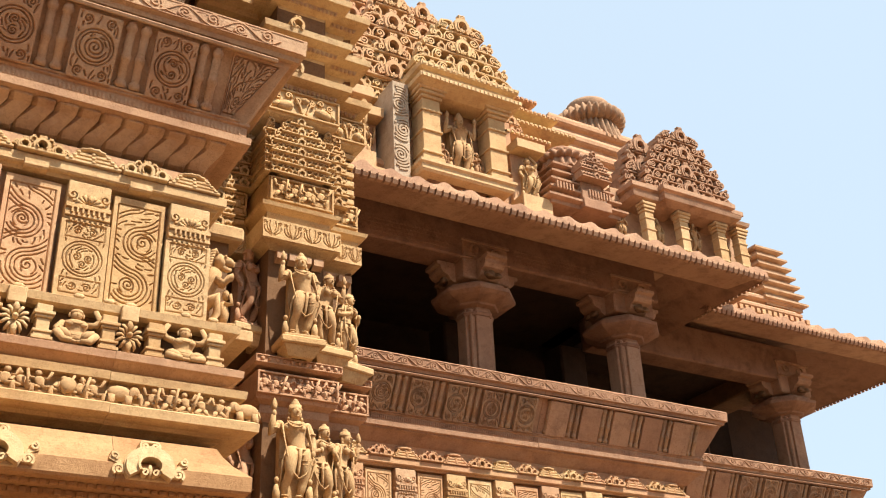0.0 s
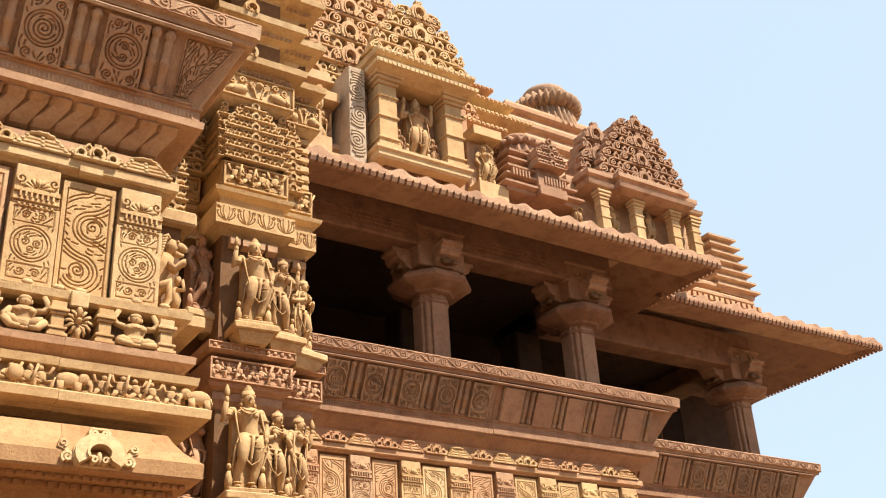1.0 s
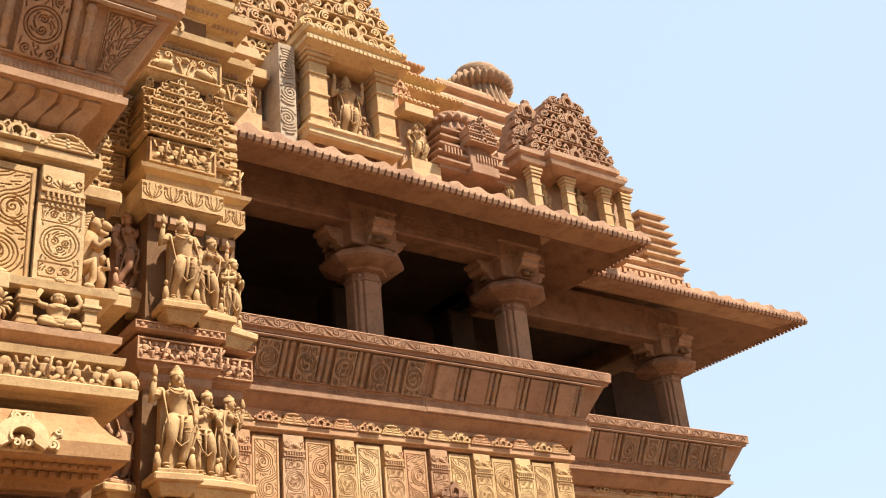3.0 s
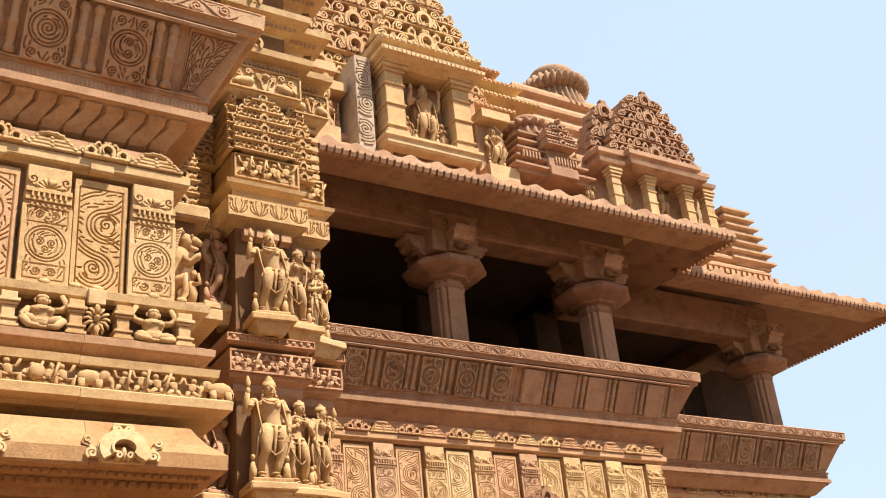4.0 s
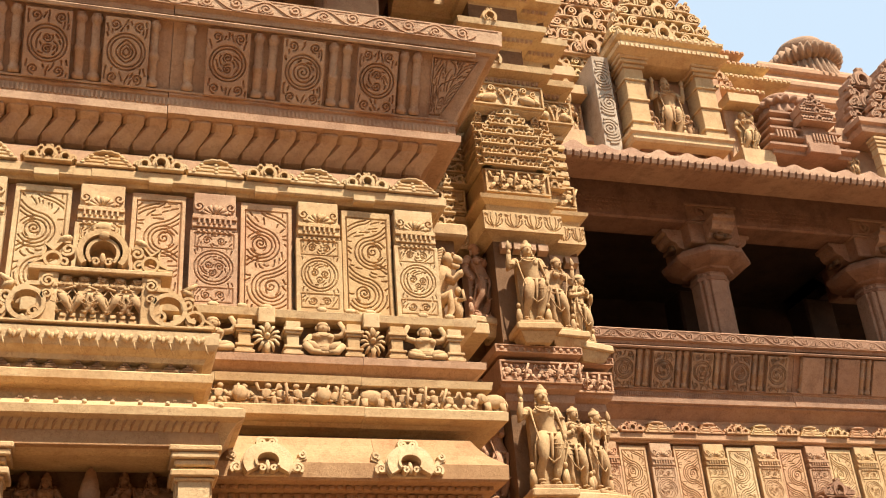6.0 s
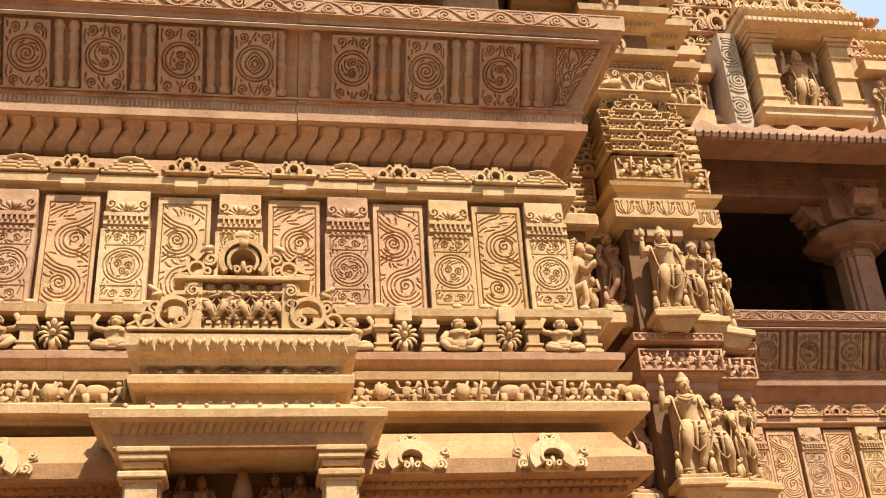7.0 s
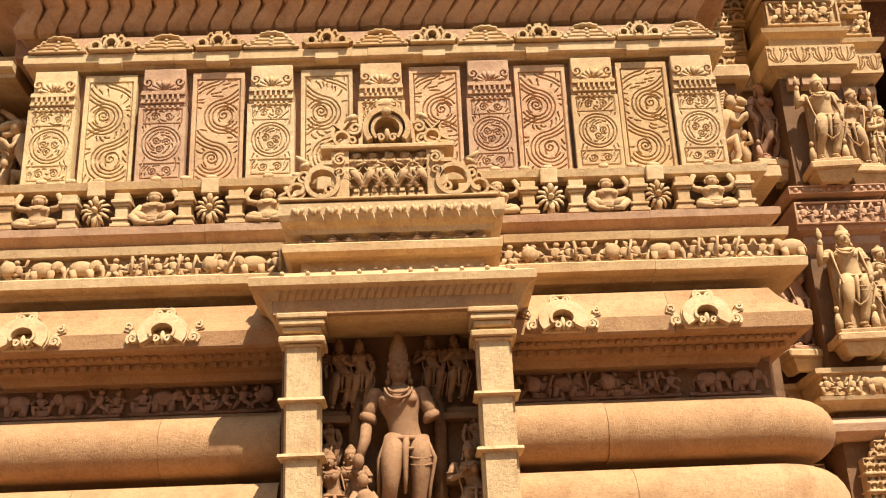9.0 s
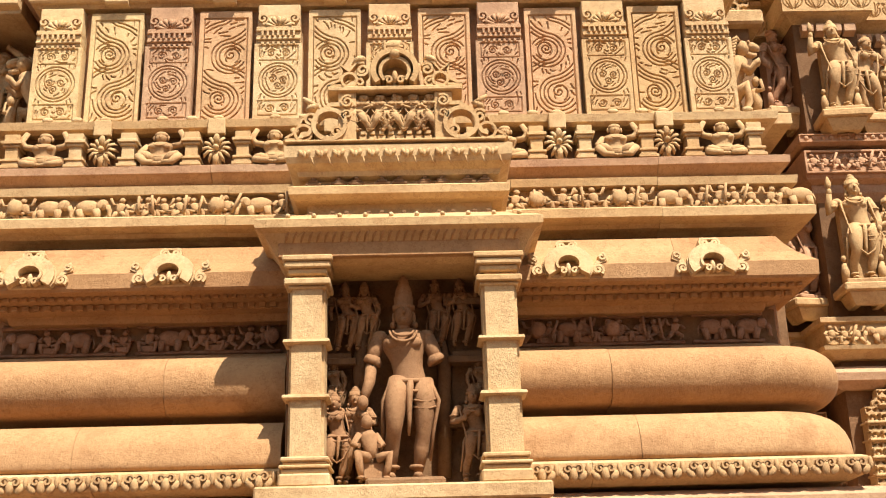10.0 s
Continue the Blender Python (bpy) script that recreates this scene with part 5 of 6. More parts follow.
def lattice(w, h, rows, depth=0.35, peak=0.45):
    """A stepped spire front: pierced bands of small horseshoe windows between thin eaves."""
    g = Geo()
    rh = h / rows
    for j in range(rows):
        k = 1.0 if j < rows * (1 - peak) else 1.0 - 0.8 * (j - rows * (1 - peak) + 0.4) / (rows * peak)
        ww, z = w * k, j * rh
        y = 0.008 * j
        g.box(-ww / 2 - 0.012, ww / 2 + 0.012, y - 0.035, depth, z, z + rh * 0.13, 0.004)
        g.box(-ww / 2 + 0.006, ww / 2 - 0.006, y + 0.06, depth, z + rh * 0.13, z + rh, 0.004)
        n = max(1, round(ww / (rh * 1.05)))
        n += 1 - n % 2
        p = ww / n
        cuts = []
        z0 = z + rh * 0.16
        for i in range(n):
            c = (i - (n - 1) / 2) * p
            q = min(p, rh) * (0.26 if i == n // 2 else 0.2)
            cuts.append(arc(c, z0 + q * 1.1, q, -30, 210, 16))
            cuts.append([(c - q * 0.5, z0 + q * 1.5), (c, z0 + q * 1.75), (c + q * 0.5, z0 + q * 1.5)])
            for s in (-1, 1):
                cuts.append([(c + s * p * 0.48, z0), (c + s * p * 0.40, z0 + rh * 0.22), (c + s * p * 0.47, z0 + rh * 0.36)])
                cuts.append([(c + s * p * 0.12, z0 + rh * 0.66), (c + s * p * 0.3, z0 + rh * 0.56), (c + s * p * 0.36, z0 + rh * 0.7)])
        engrave(g, -ww / 2, ww / 2, z + rh * 0.13, z + rh * 0.985, y, cuts, 0.04, rh * 0.055, 0.0068, 0.06)
        if n > 2:
            g.put(KU, T(0, y - 0.01, z + rh * 0.1, rh / 0.30 * 1.15))
        if k < 1:
            for s in (-1, 1):
                g.put(KU, T(s * (ww / 2 + rh * 0.12), y + 0.02, z, rh / 0.30 * 0.8))
    g.put(KU, T(0, 0.008 * rows, h, rh * 1.3 / 0.30 * 0.8))
    return g


def lace(w, h, rows, depth=0.6, r=None):
    """A pierced gable of horseshoe arches, volutes and thin eaves, stepping in towards its top."""
    g = Geo()
    r = r or random.Random(3)
    rows = rows * 2 - 1
    rh = h / rows
    for j in range(rows):
        k = 1 - 0.76 * (j / rows) ** 1.4
        ww, z = w * k, j * rh
        deep = depth * (1 - 0.4 * j / rows)
        g.box(-ww / 2, ww / 2, -0.045, deep, z - rh * 0.05, z + rh * 0.10, 0.008)
        g.box(-ww / 2 * 0.86, ww / 2 * 0.86, 0.20, deep, z, z + rh, 0.01)
        n = max(1, round(ww / (rh * 1.0)))
        n += 1 - n % 2
        for i in range(n):
            x = (i - (n - 1) / 2) * ww / n
            s = rh / 0.30
            if i == n // 2:
                if j % 2 == 0:
                    g.put(KUW, T(x, -0.03, z + rh * 0.1, s * 1.9, 0, s * 1.55) @ Matrix.Diagonal((1, 0.7, 1, 1)))
                continue
            hand = 1 if x > 0 else -1
            if (i + j) % 2:
                g.put(KU, T(x, 0.0, z + rh * 0.1, s * 1.15, 0, s * 1.05) @ Matrix.Diagonal((1, 0.8, 1, 1)))
            else:
                g.strip(spiral(x, z + rh * 0.5, rh * 0.04, rh * 0.34, 1.5, r.uniform(0, 360), 14, hand), rh * 0.12, 0.20, -0.05)
                g.strip([(x + hand * rh * u, z + rh * v) for u, v in ((-0.5, 1.0), (-0.1, 0.95), (0.3, 0.85), (0.5, 0.5), (0.52, 0.1))], rh * 0.11, 0.20, -0.04)
        for s in (-1, 1):
            g.strip(spiral(s * (ww / 2 - rh * 0.1), z + rh * 0.4, rh * 0.04, rh * 0.3, 1.4, 90, 12, -s), rh * 0.15, 0.14, -0.05)
            if j % 2:
                g.ell((s * (ww / 2 - rh * 0.05), 0.0, z + rh * 0.8), (rh * 0.16, 0.08, rh * 0.3), 7, 5, s * 20)
    g.box(-rh * 0.35, rh * 0.35, -0.05, depth * 0.4, h, h + rh * 0.45, 0.02)
    return g


def amalaka(r, h, n=22):
    """A ribbed stone rim on a fluted flaring neck, under a plain drum."""
    g = Geo()
    g.lathe((0, 0, 0), [(r * 0.98, 0), (r * 0.99, h * 0.04), (r * 0.90, h * 0.22), (r * 0.82, h * 0.40), (r * 0.76, h * 0.46)], n * 6, n, 0.13)
    g.lathe((0, 0, h * 0.42), [(r * 0.72, 0), (r * 0.98, h * 0.03), (r * 1.07, h * 0.10), (r * 1.07, h * 0.20), (r * 0.96, h * 0.27), (r * 0.68, h * 0.30)], n * 6, n, 0.2)
    g.lathe((0, 0, h * 0.70), [(r * 0.60, 0), (r * 0.69, h * 0.04), (r * 0.70, h * 0.16), (r * 0.64, h * 0.22), (r * 0.45, h * 0.26), (r * 0.1, h * 0.27)], 32)
    return g


def pyramid(w, d, h, n, step=0.16):
    """Flat roof tiers, each smaller than the one below, with moulded edges."""
    g = Geo()
    for j in range(n):
        k = 1 - step * j
        z0, t = h * j / n, h / n
        g.sweep([(-w * k / 2, d * k / 2), (-w * k / 2, -d * k / 2), (w * k / 2, -d * k / 2), (w * k / 2, d * k / 2)],
                [(-0.2, z0), (-0.06, z0), (-0.06, z0 + t * 0.35), (0.0, z0 + t * 0.42), (0.04, z0 + t * 0.52), (0.04, z0 + t * 0.72), (-0.02, z0 + t * 0.85), (-0.05, z0 + t), (-0.2, z0 + t)])
        g.box(-w * k / 2 + 0.07, w * k / 2 - 0.07, -d * k / 2 + 0.07, d * k / 2 - 0.07, z0 + 0.006, z0 + t - 0.006)
    return g


# ---- the stepped pier with two rows of figures ----
wall_2 = thing("wall_2", "stepped sandstone pier with figure bands and ledges", "wall", kind="structure")
PLAN = [(0.4, 6.98), (1.16, 6.98), (1.16, 6.50), (1.72, 6.50), (1.72, 6.70), (2.12, 6.70), (2.12, 9.5)]
PLAN_B = [(0.4, 6.98), (1.22, 6.98), (1.22, 6.55), (1.66, 6.55), (1.66, 6.72), (1.97, 6.72), (1.97, 9.5)]
# dark core colour stands for the deep shade between the figures
part("core", Geo().sweep(PLAN, [(-0.3, 0.0), (0.0, 0.0), (0.0, 9.6), (-0.3, 9.6)]).box(0.6, 2.1, 7.0, 10.5, 0, 9.6), SHADE_UMBER, wall_2)


def ring(name, prof, mat, pl=PLAN, label=""):
    return part(name, Geo().sweep(pl, prof), mat, wall_2, label)


ring("capital_course", [(-0.1, 5.88), (0.03, 5.88), (0.05, 5.92), (0.10, 5.95), (0.14, 5.965), (0.18, 5.97), (0.185, 6.18), (0.15, 6.20), (-0.1, 6.20)], GOLD, PLAN_B)
def palmettes(w, h, n):
    """Lines of fan-shaped leaves side by side."""
    out = []
    for i in range(n):
        c = (i + 0.5) * w / n
        a = w / n
        for s in (-1, 1):
            for k, (sp, top) in enumerate(((0.10, 0.88), (0.25, 0.80), (0.38, 0.58))):
                out.append([(c + s * a * (0.03 + sp * math.sin(math.pi * 0.5 * u) + 0.05 * math.sin(math.pi * u)), h * (0.12 + (top - 0.12) * u ** (0.8 + 0.25 * k))) for u in np.linspace(0, 1, 9)])
            out.append(spiral(c + s * a * 0.40, h * 0.80, 0.004, a * 0.09, 1.0, 270, 10, s))
    return out


for x0, x1, y, n in ((0.70, 1.035, 6.795, 2), (1.035, 1.845, 6.365, 4), (1.845, 2.155, 6.535, 2)):
    leaf = engrave(Geo(), x0 + 0.004, x1 - 0.004, 5.975, 6.176, y - 0.012, [[(x0 + px, 5.978 + pz) for px, pz in run] for run in palmettes(x1 - x0, 0.195, n)], 0.014, 0.003, 0.006, 0.03)
    part("leaf_panel", leaf, GOLD, wall_2, "capital block cut with fan-shaped leaves")
under = Geo()
for x0, x1, y in ((1.2, 1.7, 6.47), (1.76, 2.1, 6.67)):
    teeth(under, x0, x1, y, 5.78, 5.88, 0.12, 0.8, 0.06, True)
part("capital_brackets", under, PINK, wall_2)
ring("scroll_band", [(-0.1, 4.70), (0.10, 4.70), (0.14, 4.715), (0.14, 4.79), (0.10, 4.81), (-0.1, 4.82)], ROSE)
ring("figure_band", [(-0.1, 4.36), (0.04, 4.36), (0.10, 4.40), (0.11, 4.43), (0.11, 4.65), (0.07, 4.67), (-0.1, 4.67)], ROSE)
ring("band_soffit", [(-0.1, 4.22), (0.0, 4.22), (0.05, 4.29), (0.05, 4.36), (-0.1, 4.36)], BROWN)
bd = Geo()
for x0, x1, y in ((0.75, 1.06, 6.87), (1.05, 1.83, 6.39), (1.83, 2.23, 6.59)):
    border(bd, x0, x1, 4.44, 4.645, 0.018, y + 0.001, y - 0.03)
    frieze(bd, x0 + 0.03, x1 - 0.02, y - 0.0, 4.46, 4.63, random.Random(int(x0 * 10)), 0.0)
    n = int((x1 - x0) / 0.07)
    for i in range(n):
        bd.ell((x0 + (i + 0.5) * (x1 - x0) / n, y - 0.03, 4.755), (0.022, 0.02, 0.024), 7, 5)
    border(bd, x0 - 0.03, x1 + 0.03, 4.715, 4.79, 0.012, y - 0.028, y - 0.045)
part("band_carving", bd, ROSE, wall_2, "rows of small seated figures in a frame")
ring("lower_band", [(-0.1, 2.86), (0.06, 2.86), (0.12, 2.90), (0.18, 2.92), (0.19, 2.95), (0.15, 2.96), (0.15, 3.13), (0.19, 3.14), (0.19, 3.18), (0.12, 3.20), (-0.1, 3.24)], GOLD)
lb = Geo()
for x0, x1, y in ((0.62, 0.98, 6.83), (0.98, 1.9, 6.35), (1.85, 2.25, 6.55)):
    frieze(lb, x0 + 0.03, x1 - 0.02, y, 2.96, 3.13, random.Random(int(x0 * 10) + 1), 0.3)
part("lower_carving", lb, STATUE, wall_2)
ring("lower_ledge", [(-0.1, 2.62), (0.06, 2.62), (0.14, 2.68), (0.15, 2.74), (0.08, 2.80), (-0.1, 2.80)], PINK)
LAT = lattice(0.5, 0.95, 7, 0.3, 0.2)
part("lattice_spire", LAT, GOLD, wall_2, at=T(1.50, 6.34, 1.66, 1.0))
part("lattice_spire", LAT.mesh("lattice_spire", PINK), None, wall_2, at=T(0.95, 6.70, 1.60, 0.95))
ring("base_mouldings", [(-0.1, 0.2), (0.4, 0.2), (0.4, 0.6), (0.3, 0.7), (0.3, 1.2), (0.4, 1.3), (0.35, 1.55), (0.1, 1.62), (-0.1, 1.62)], PINK)
# pedestals and statues
BRACKET = Geo().box(-0.21, 0.21, -0.17, 0.2, 0.10, 0.17, 0.012).sweep([(-0.12, 0.1), (-0.12, -0.09), (0.12, -0.09), (0.12, 0.1)], [(-0.05, 0), (0.0, 0), (0.02, 0.03), (0.05, 0.09), (0.05, 0.1), (-0.05, 0.1)]).mesh("bracket", GOLD)
DEITY = figure(14, 0.06, 0.12, 2, 0.0, male=True)
WOMAN = figure(14, -0.07, 0.10, 8, 0.03)
MAID = figure(13, 0.09, 0.08, 12, -0.03)
GUARD = figure(14, 0.05, 0.12, 2, 0.01, male=True)
CONSORT = figure(13, -0.05, 0.09, 5, 0.03)
for geo, x, y, z, h, label, rz in (
        (DEITY, 1.42, 6.33, 4.99, 0.86, "standing sandstone deity on a bracket of the pier", -8),
        (WOMAN, 1.74, 6.45, 4.99, 0.79, "swaying sandstone woman holding a ring", 10),
        (CONSORT, 2.02, 6.58, 4.93, 0.76, "slender sandstone figure at the pier's edge", 30),
        (MAID, 1.06, 6.72, 5.20, 0.82, "shaded sandstone maiden raising an arm over her head", 20),
        (GUARD, 1.38, 6.32, 3.47, 0.92, "standing sandstone deity with a high crown", -5),
        (CONSORT, 1.70, 6.44, 3.47, 0.80, "sandstone woman with folded palms", 12),
        (WOMAN, 1.98, 6.58, 3.50, 0.80, "bearded sandstone attendant at the pier's edge", 30),
        (MAID, 1.05, 6.70, 3.45, 0.86, "sandstone figure in the recess of the pier", 20)):
    part("bracket", BRACKET, None, wall_2, at=T(x, y + 0.03, z - 0.205, 1.0, rz * 0.5))
    solid("statue", geo, ROSE if geo is MAID else STATUE, label, "statue", T(x, y, z, h, rz, h * 0.95), "figures of the pier")
for x, y, z in ((0.50, 6.02, 4.78),):
    solid("statue", lion(), STATUE, "rearing sandstone lion-beast in the recess beside the panels", "statue", T(x, y, z, 0.74, -15, 0.58), "lion-beasts")
    part("lion_shelf", Geo().box(x - 0.25, x + 0.3, y - 0.16, 7.0, z - 0.12, z - 0.022), GOLD, wall_1)
# recess wall toned dark in place of shade
part("recess_wall", Geo().box(0.25, 0.75, 6.45, 7.2, 0, 5.95), SHADE_UMBER, wall_1)
part("recess_spire", lattice(0.3, 0.7, 5, 0.3, 0.3), GOLD, wall_1, at=T(0.62, 6.42, 6.0))
part("recess_shelf", Geo().box(0.3, 0.86, 6.34, 7.2, 5.86, 6.0, 0.02), GOLD, wall_1)
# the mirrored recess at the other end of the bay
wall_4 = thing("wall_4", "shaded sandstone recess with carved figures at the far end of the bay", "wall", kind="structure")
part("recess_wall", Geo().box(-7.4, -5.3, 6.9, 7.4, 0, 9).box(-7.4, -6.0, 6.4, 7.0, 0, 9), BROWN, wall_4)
part("cap_ledge", Geo().box(-7.4, -5.55, 6.2, 7.0, 5.97, 6.18), GOLD, wall_4)
part("mid_ledge", Geo().box(-7.4, -5.5, 6.3, 7.0, 4.44, 4.66).box(-7.4, -5.4, 6.2, 7.0, 4.68, 4.76), PINK, wall_4)
solid("statue", lion(), STATUE, "rearing sandstone lion-beast in the shaded recess", "statue", T(-5.42, 6.1, 4.78, 0.74, 195, 0.58), "lion-beasts")
part("lion_shelf", Geo().box(-5.75, -5.1, 5.95, 7.0, 4.66, 4.757), GOLD, wall_4)
solid("statue", MAID, STATUE, "shaded sandstone maiden beside the panels", "statue", T(-5.80, 6.6, 5.0, 0.85, -20), "figures of the pier")
part("bracket", BRACKET, None, wall_4, at=T(-5.80, 6.62, 4.795))
# miniature shrine front over the capital
ring("spire_base", [(-0.1, 6.22), (0.05, 6.22), (0.05, 6.30), (0.12, 6.34), (0.13, 6.38), (-0.1, 6.40)], GOLD)
sp = Geo()
for x0, x1, y in ((1.10, 1.80, 6.42), (0.84, 1.06, 6.86), (1.80, 2.16, 6.62)):
    sp.box(x0, x1, y, 7.0, 6.40, 6.70, 0.008)
    border(sp, x0 + 0.015, x1 - 0.015, 6.42, 6.68, 0.02, y + 0.001, y - 0.03)
    frieze(sp, x0 + 0.05, x1 - 0.03, y - 0.0, 6.45, 6.66, random.Random(int(x1 * 10)), 0.0)
part("figure_panel", sp, GOLD, wall_2)
part("lattice_spire", lattice(0.62, 0.76, 6, 0.5, 0.5), GOLD, wall_2, "stepped spire of small horseshoe windows", at=T(1.42, 6.38, 6.71))
flank = lattice(0.13, 0.62, 6, 0.4, 0.2).mesh("lattice_spire", GOLD)
for x in (1.12, 1.74):
    part("lattice_spire", flank, None, wall_2, at=T(x, 6.41, 6.71))
small_spire = lattice(0.24, 0.86, 6, 0.4, 0.3).mesh("lattice_spire", GOLD)
for x, y, z, k in ((0.98, 6.80, 6.71, 1.0), (1.90, 6.55, 6.60, 0.92), (2.06, 6.72, 6.50, 0.85)):
    part("lattice_spire", small_spire, None, wall_2, at=T(x, y, z, k))
for i in range(8):
    part("side_slab", Geo().box(1.95, 2.14, 6.66, 7.4, 6.52 + 0.11 * i, 6.58 + 0.11 * i), GOLD, wall_2)
ring("upper_panel", [(-0.1, 7.38), (0.02, 7.38), (0.10, 7.42), (0.11, 7.44), (0.11, 7.72), (-0.1, 7.74)], GOLD)
up = Geo()
for x0, x1, y in ((1.05, 1.83, 6.39), (1.83, 2.23, 6.59)):
    border(up, x0, x1, 7.44, 7.72, 0.02, y + 0.001, y - 0.03)
    w = x1 - x0
    for s in (-1, 1):
        c = (x0 + x1) / 2
        up.ell((c + s * w * 0.27, y - 0.012, 7.53), (w * 0.13, 0.05, 0.055), 9, 6, s * 15)
        up.limb((c + s * w * 0.36, y - 0.02, 7.54), (c + s * w * 0.44, y - 0.02, 7.49), 0.03, 0.018)
        for k in range(3):
            up.strip(spiral(c + s * w * (0.1 + 0.13 * k), 7.62 + 0.03 * (k % 2), 0.006, 0.04, 1.3, 90 * k, 14, s), 0.016, y + 0.002, y - 0.03)
        up.strip([(c + s * w * (0.03 + 0.1 * t), 7.47 + 0.17 * t ** 0.6) for t in (0, 0.25, 0.5, 0.75, 1)], 0.02, y + 0.002, y - 0.035)
    up.lathe(((x0 + x1) / 2, y, 7.6), [(0.0, 0), (0.05, 0.02), (0.06, 0.05), (0.03, 0.07)], 12, 6, 0.2)
part("panel_carving", up, GOLD, wall_2)
for z in (7.86, 8.42, 9.0):
    ring("roof_ledge", [(-0.1, z - 0.18), (0.04, z - 0.18), (0.06, z - 0.12), (0.14, z - 0.10), (0.16, z - 0.05), (0.27, z - 0.02), (0.28, z + 0.05), (0.12, z + 0.10), (0.02, z + 0.2), (-0.1, z + 0.22)], GOLD, PLAN_B)
    tb = Geo()
    for x0, x1, y in ((1.06, 1.82, 6.41), (1.82, 2.12, 6.58)):
        teeth(tb, x0, x1, y, z - 0.10, z - 0.06, 0.05, 0.5, 0.02)
    part("tooth_band", tb, PINK, wall_2)
    for x, y, k in ((1.30, 6.30, 0.85), (1.90, 6.46, 0.75), (2.2, 6.55, 0.6)):
        part("window_hood", KU.mesh("window_hood", GOLD), None, wall_2, at=T(x, y, z + 0.04, k))

# ---- the far balcony bay ----
Y2 = 11.45
wall_3 = thing("wall_3", "farther carved sandstone wall below the long balcony", "wall", kind="structure")
part("core", Geo().box(2.0, 10.62, Y2 + 0.10, Y2 + 4, 0, 6.06).box(2.0, 10.7, Y2 + 0.2, Y2 + 4, 0, 4.55), PINK, wall_3)
PIL2_X = [10.42 - 0.853 * i for i in range(8)][::-1]
wall_row(wall_3, PIL2_X, Y2, 4.62, 4.5, rng)
course(wall_3, "cornice_stone", MIXED, 2.2, 10.68, Y2, CORNICE)
TURRET_P = turret().mesh("roof_turret", MIXED)
KUDU_P = triple_hood().mesh("window_hood", MIXED)
cornice_row(wall_3, PIL2_X, Y2, 5.755, rng, KUDU_P, TURRET_P)
course(wall_3, "ledge_stone", PINK, 2.2, 10.8, Y2, LEDGE)
course(wall_3, "base_slab", PINK, 2.2, 10.8, Y2, SLAB_A)
course(wall_3, "frieze_block", PINK, 2.2, 10.85, Y2, FRIEZE_A)
part("niche_gable", lace(1.0, 0.75, 3, 0.4), BROWN, wall_3, "dark pointed gable of a lower niche", at=T(7.75, Y2 - 0.45, 4.16))
long_balcony = balcony("long farther balcony with leaning carved back and chipped vine rail", 2.4, 10.44, Y2, [3.40, 4.02, 4.64, 5.26, 5.88, 6.50, 7.12], BROWN, GREY, seam=7.43, plain=(7.74, 8.36, 8.98, 9.60, 10.22), back=3.0, side_scroll=False, petalled=False)
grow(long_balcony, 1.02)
Y3 = 13.0
wall_5 = thing("wall_5", "end wall of the temple porch in carved sandstone", "wall", kind="structure")
part("core", Geo().box(9.0, 15.7, Y3 + 0.1, Y3 + 3, 0, 5.9), PINK, wall_5)
b3 = balcony("end balcony of the porch with leaning carved back", 9.5, 15.84, Y3, [13.16 + 0.61 * i for i in range(5)], BROWN, GREY, plain=(11.3, 11.92, 12.54), back=3.0, side_scroll=False, petalled=False)
b3.location.z = -0.15
CORN3 = [(o, z - 0.12) for o, z in CORNICE]
course(wall_5, "cornice_stone", MIXED, 9.5, 15.9, Y3, CORN3)
PIL3_X = [10.6 + 0.86 * i for i in range(7)]
cornice_row(wall_5, PIL3_X, Y3, 5.63, rng, KUDU_P, TURRET_P)
wall_row(wall_5, PIL3_X, Y3, 4.5, 4.4, rng)


# ---- columns, brackets and beams ----
DWARF = squat(8, 0).mesh("bracket_dwarf", SHADE_UMBER)


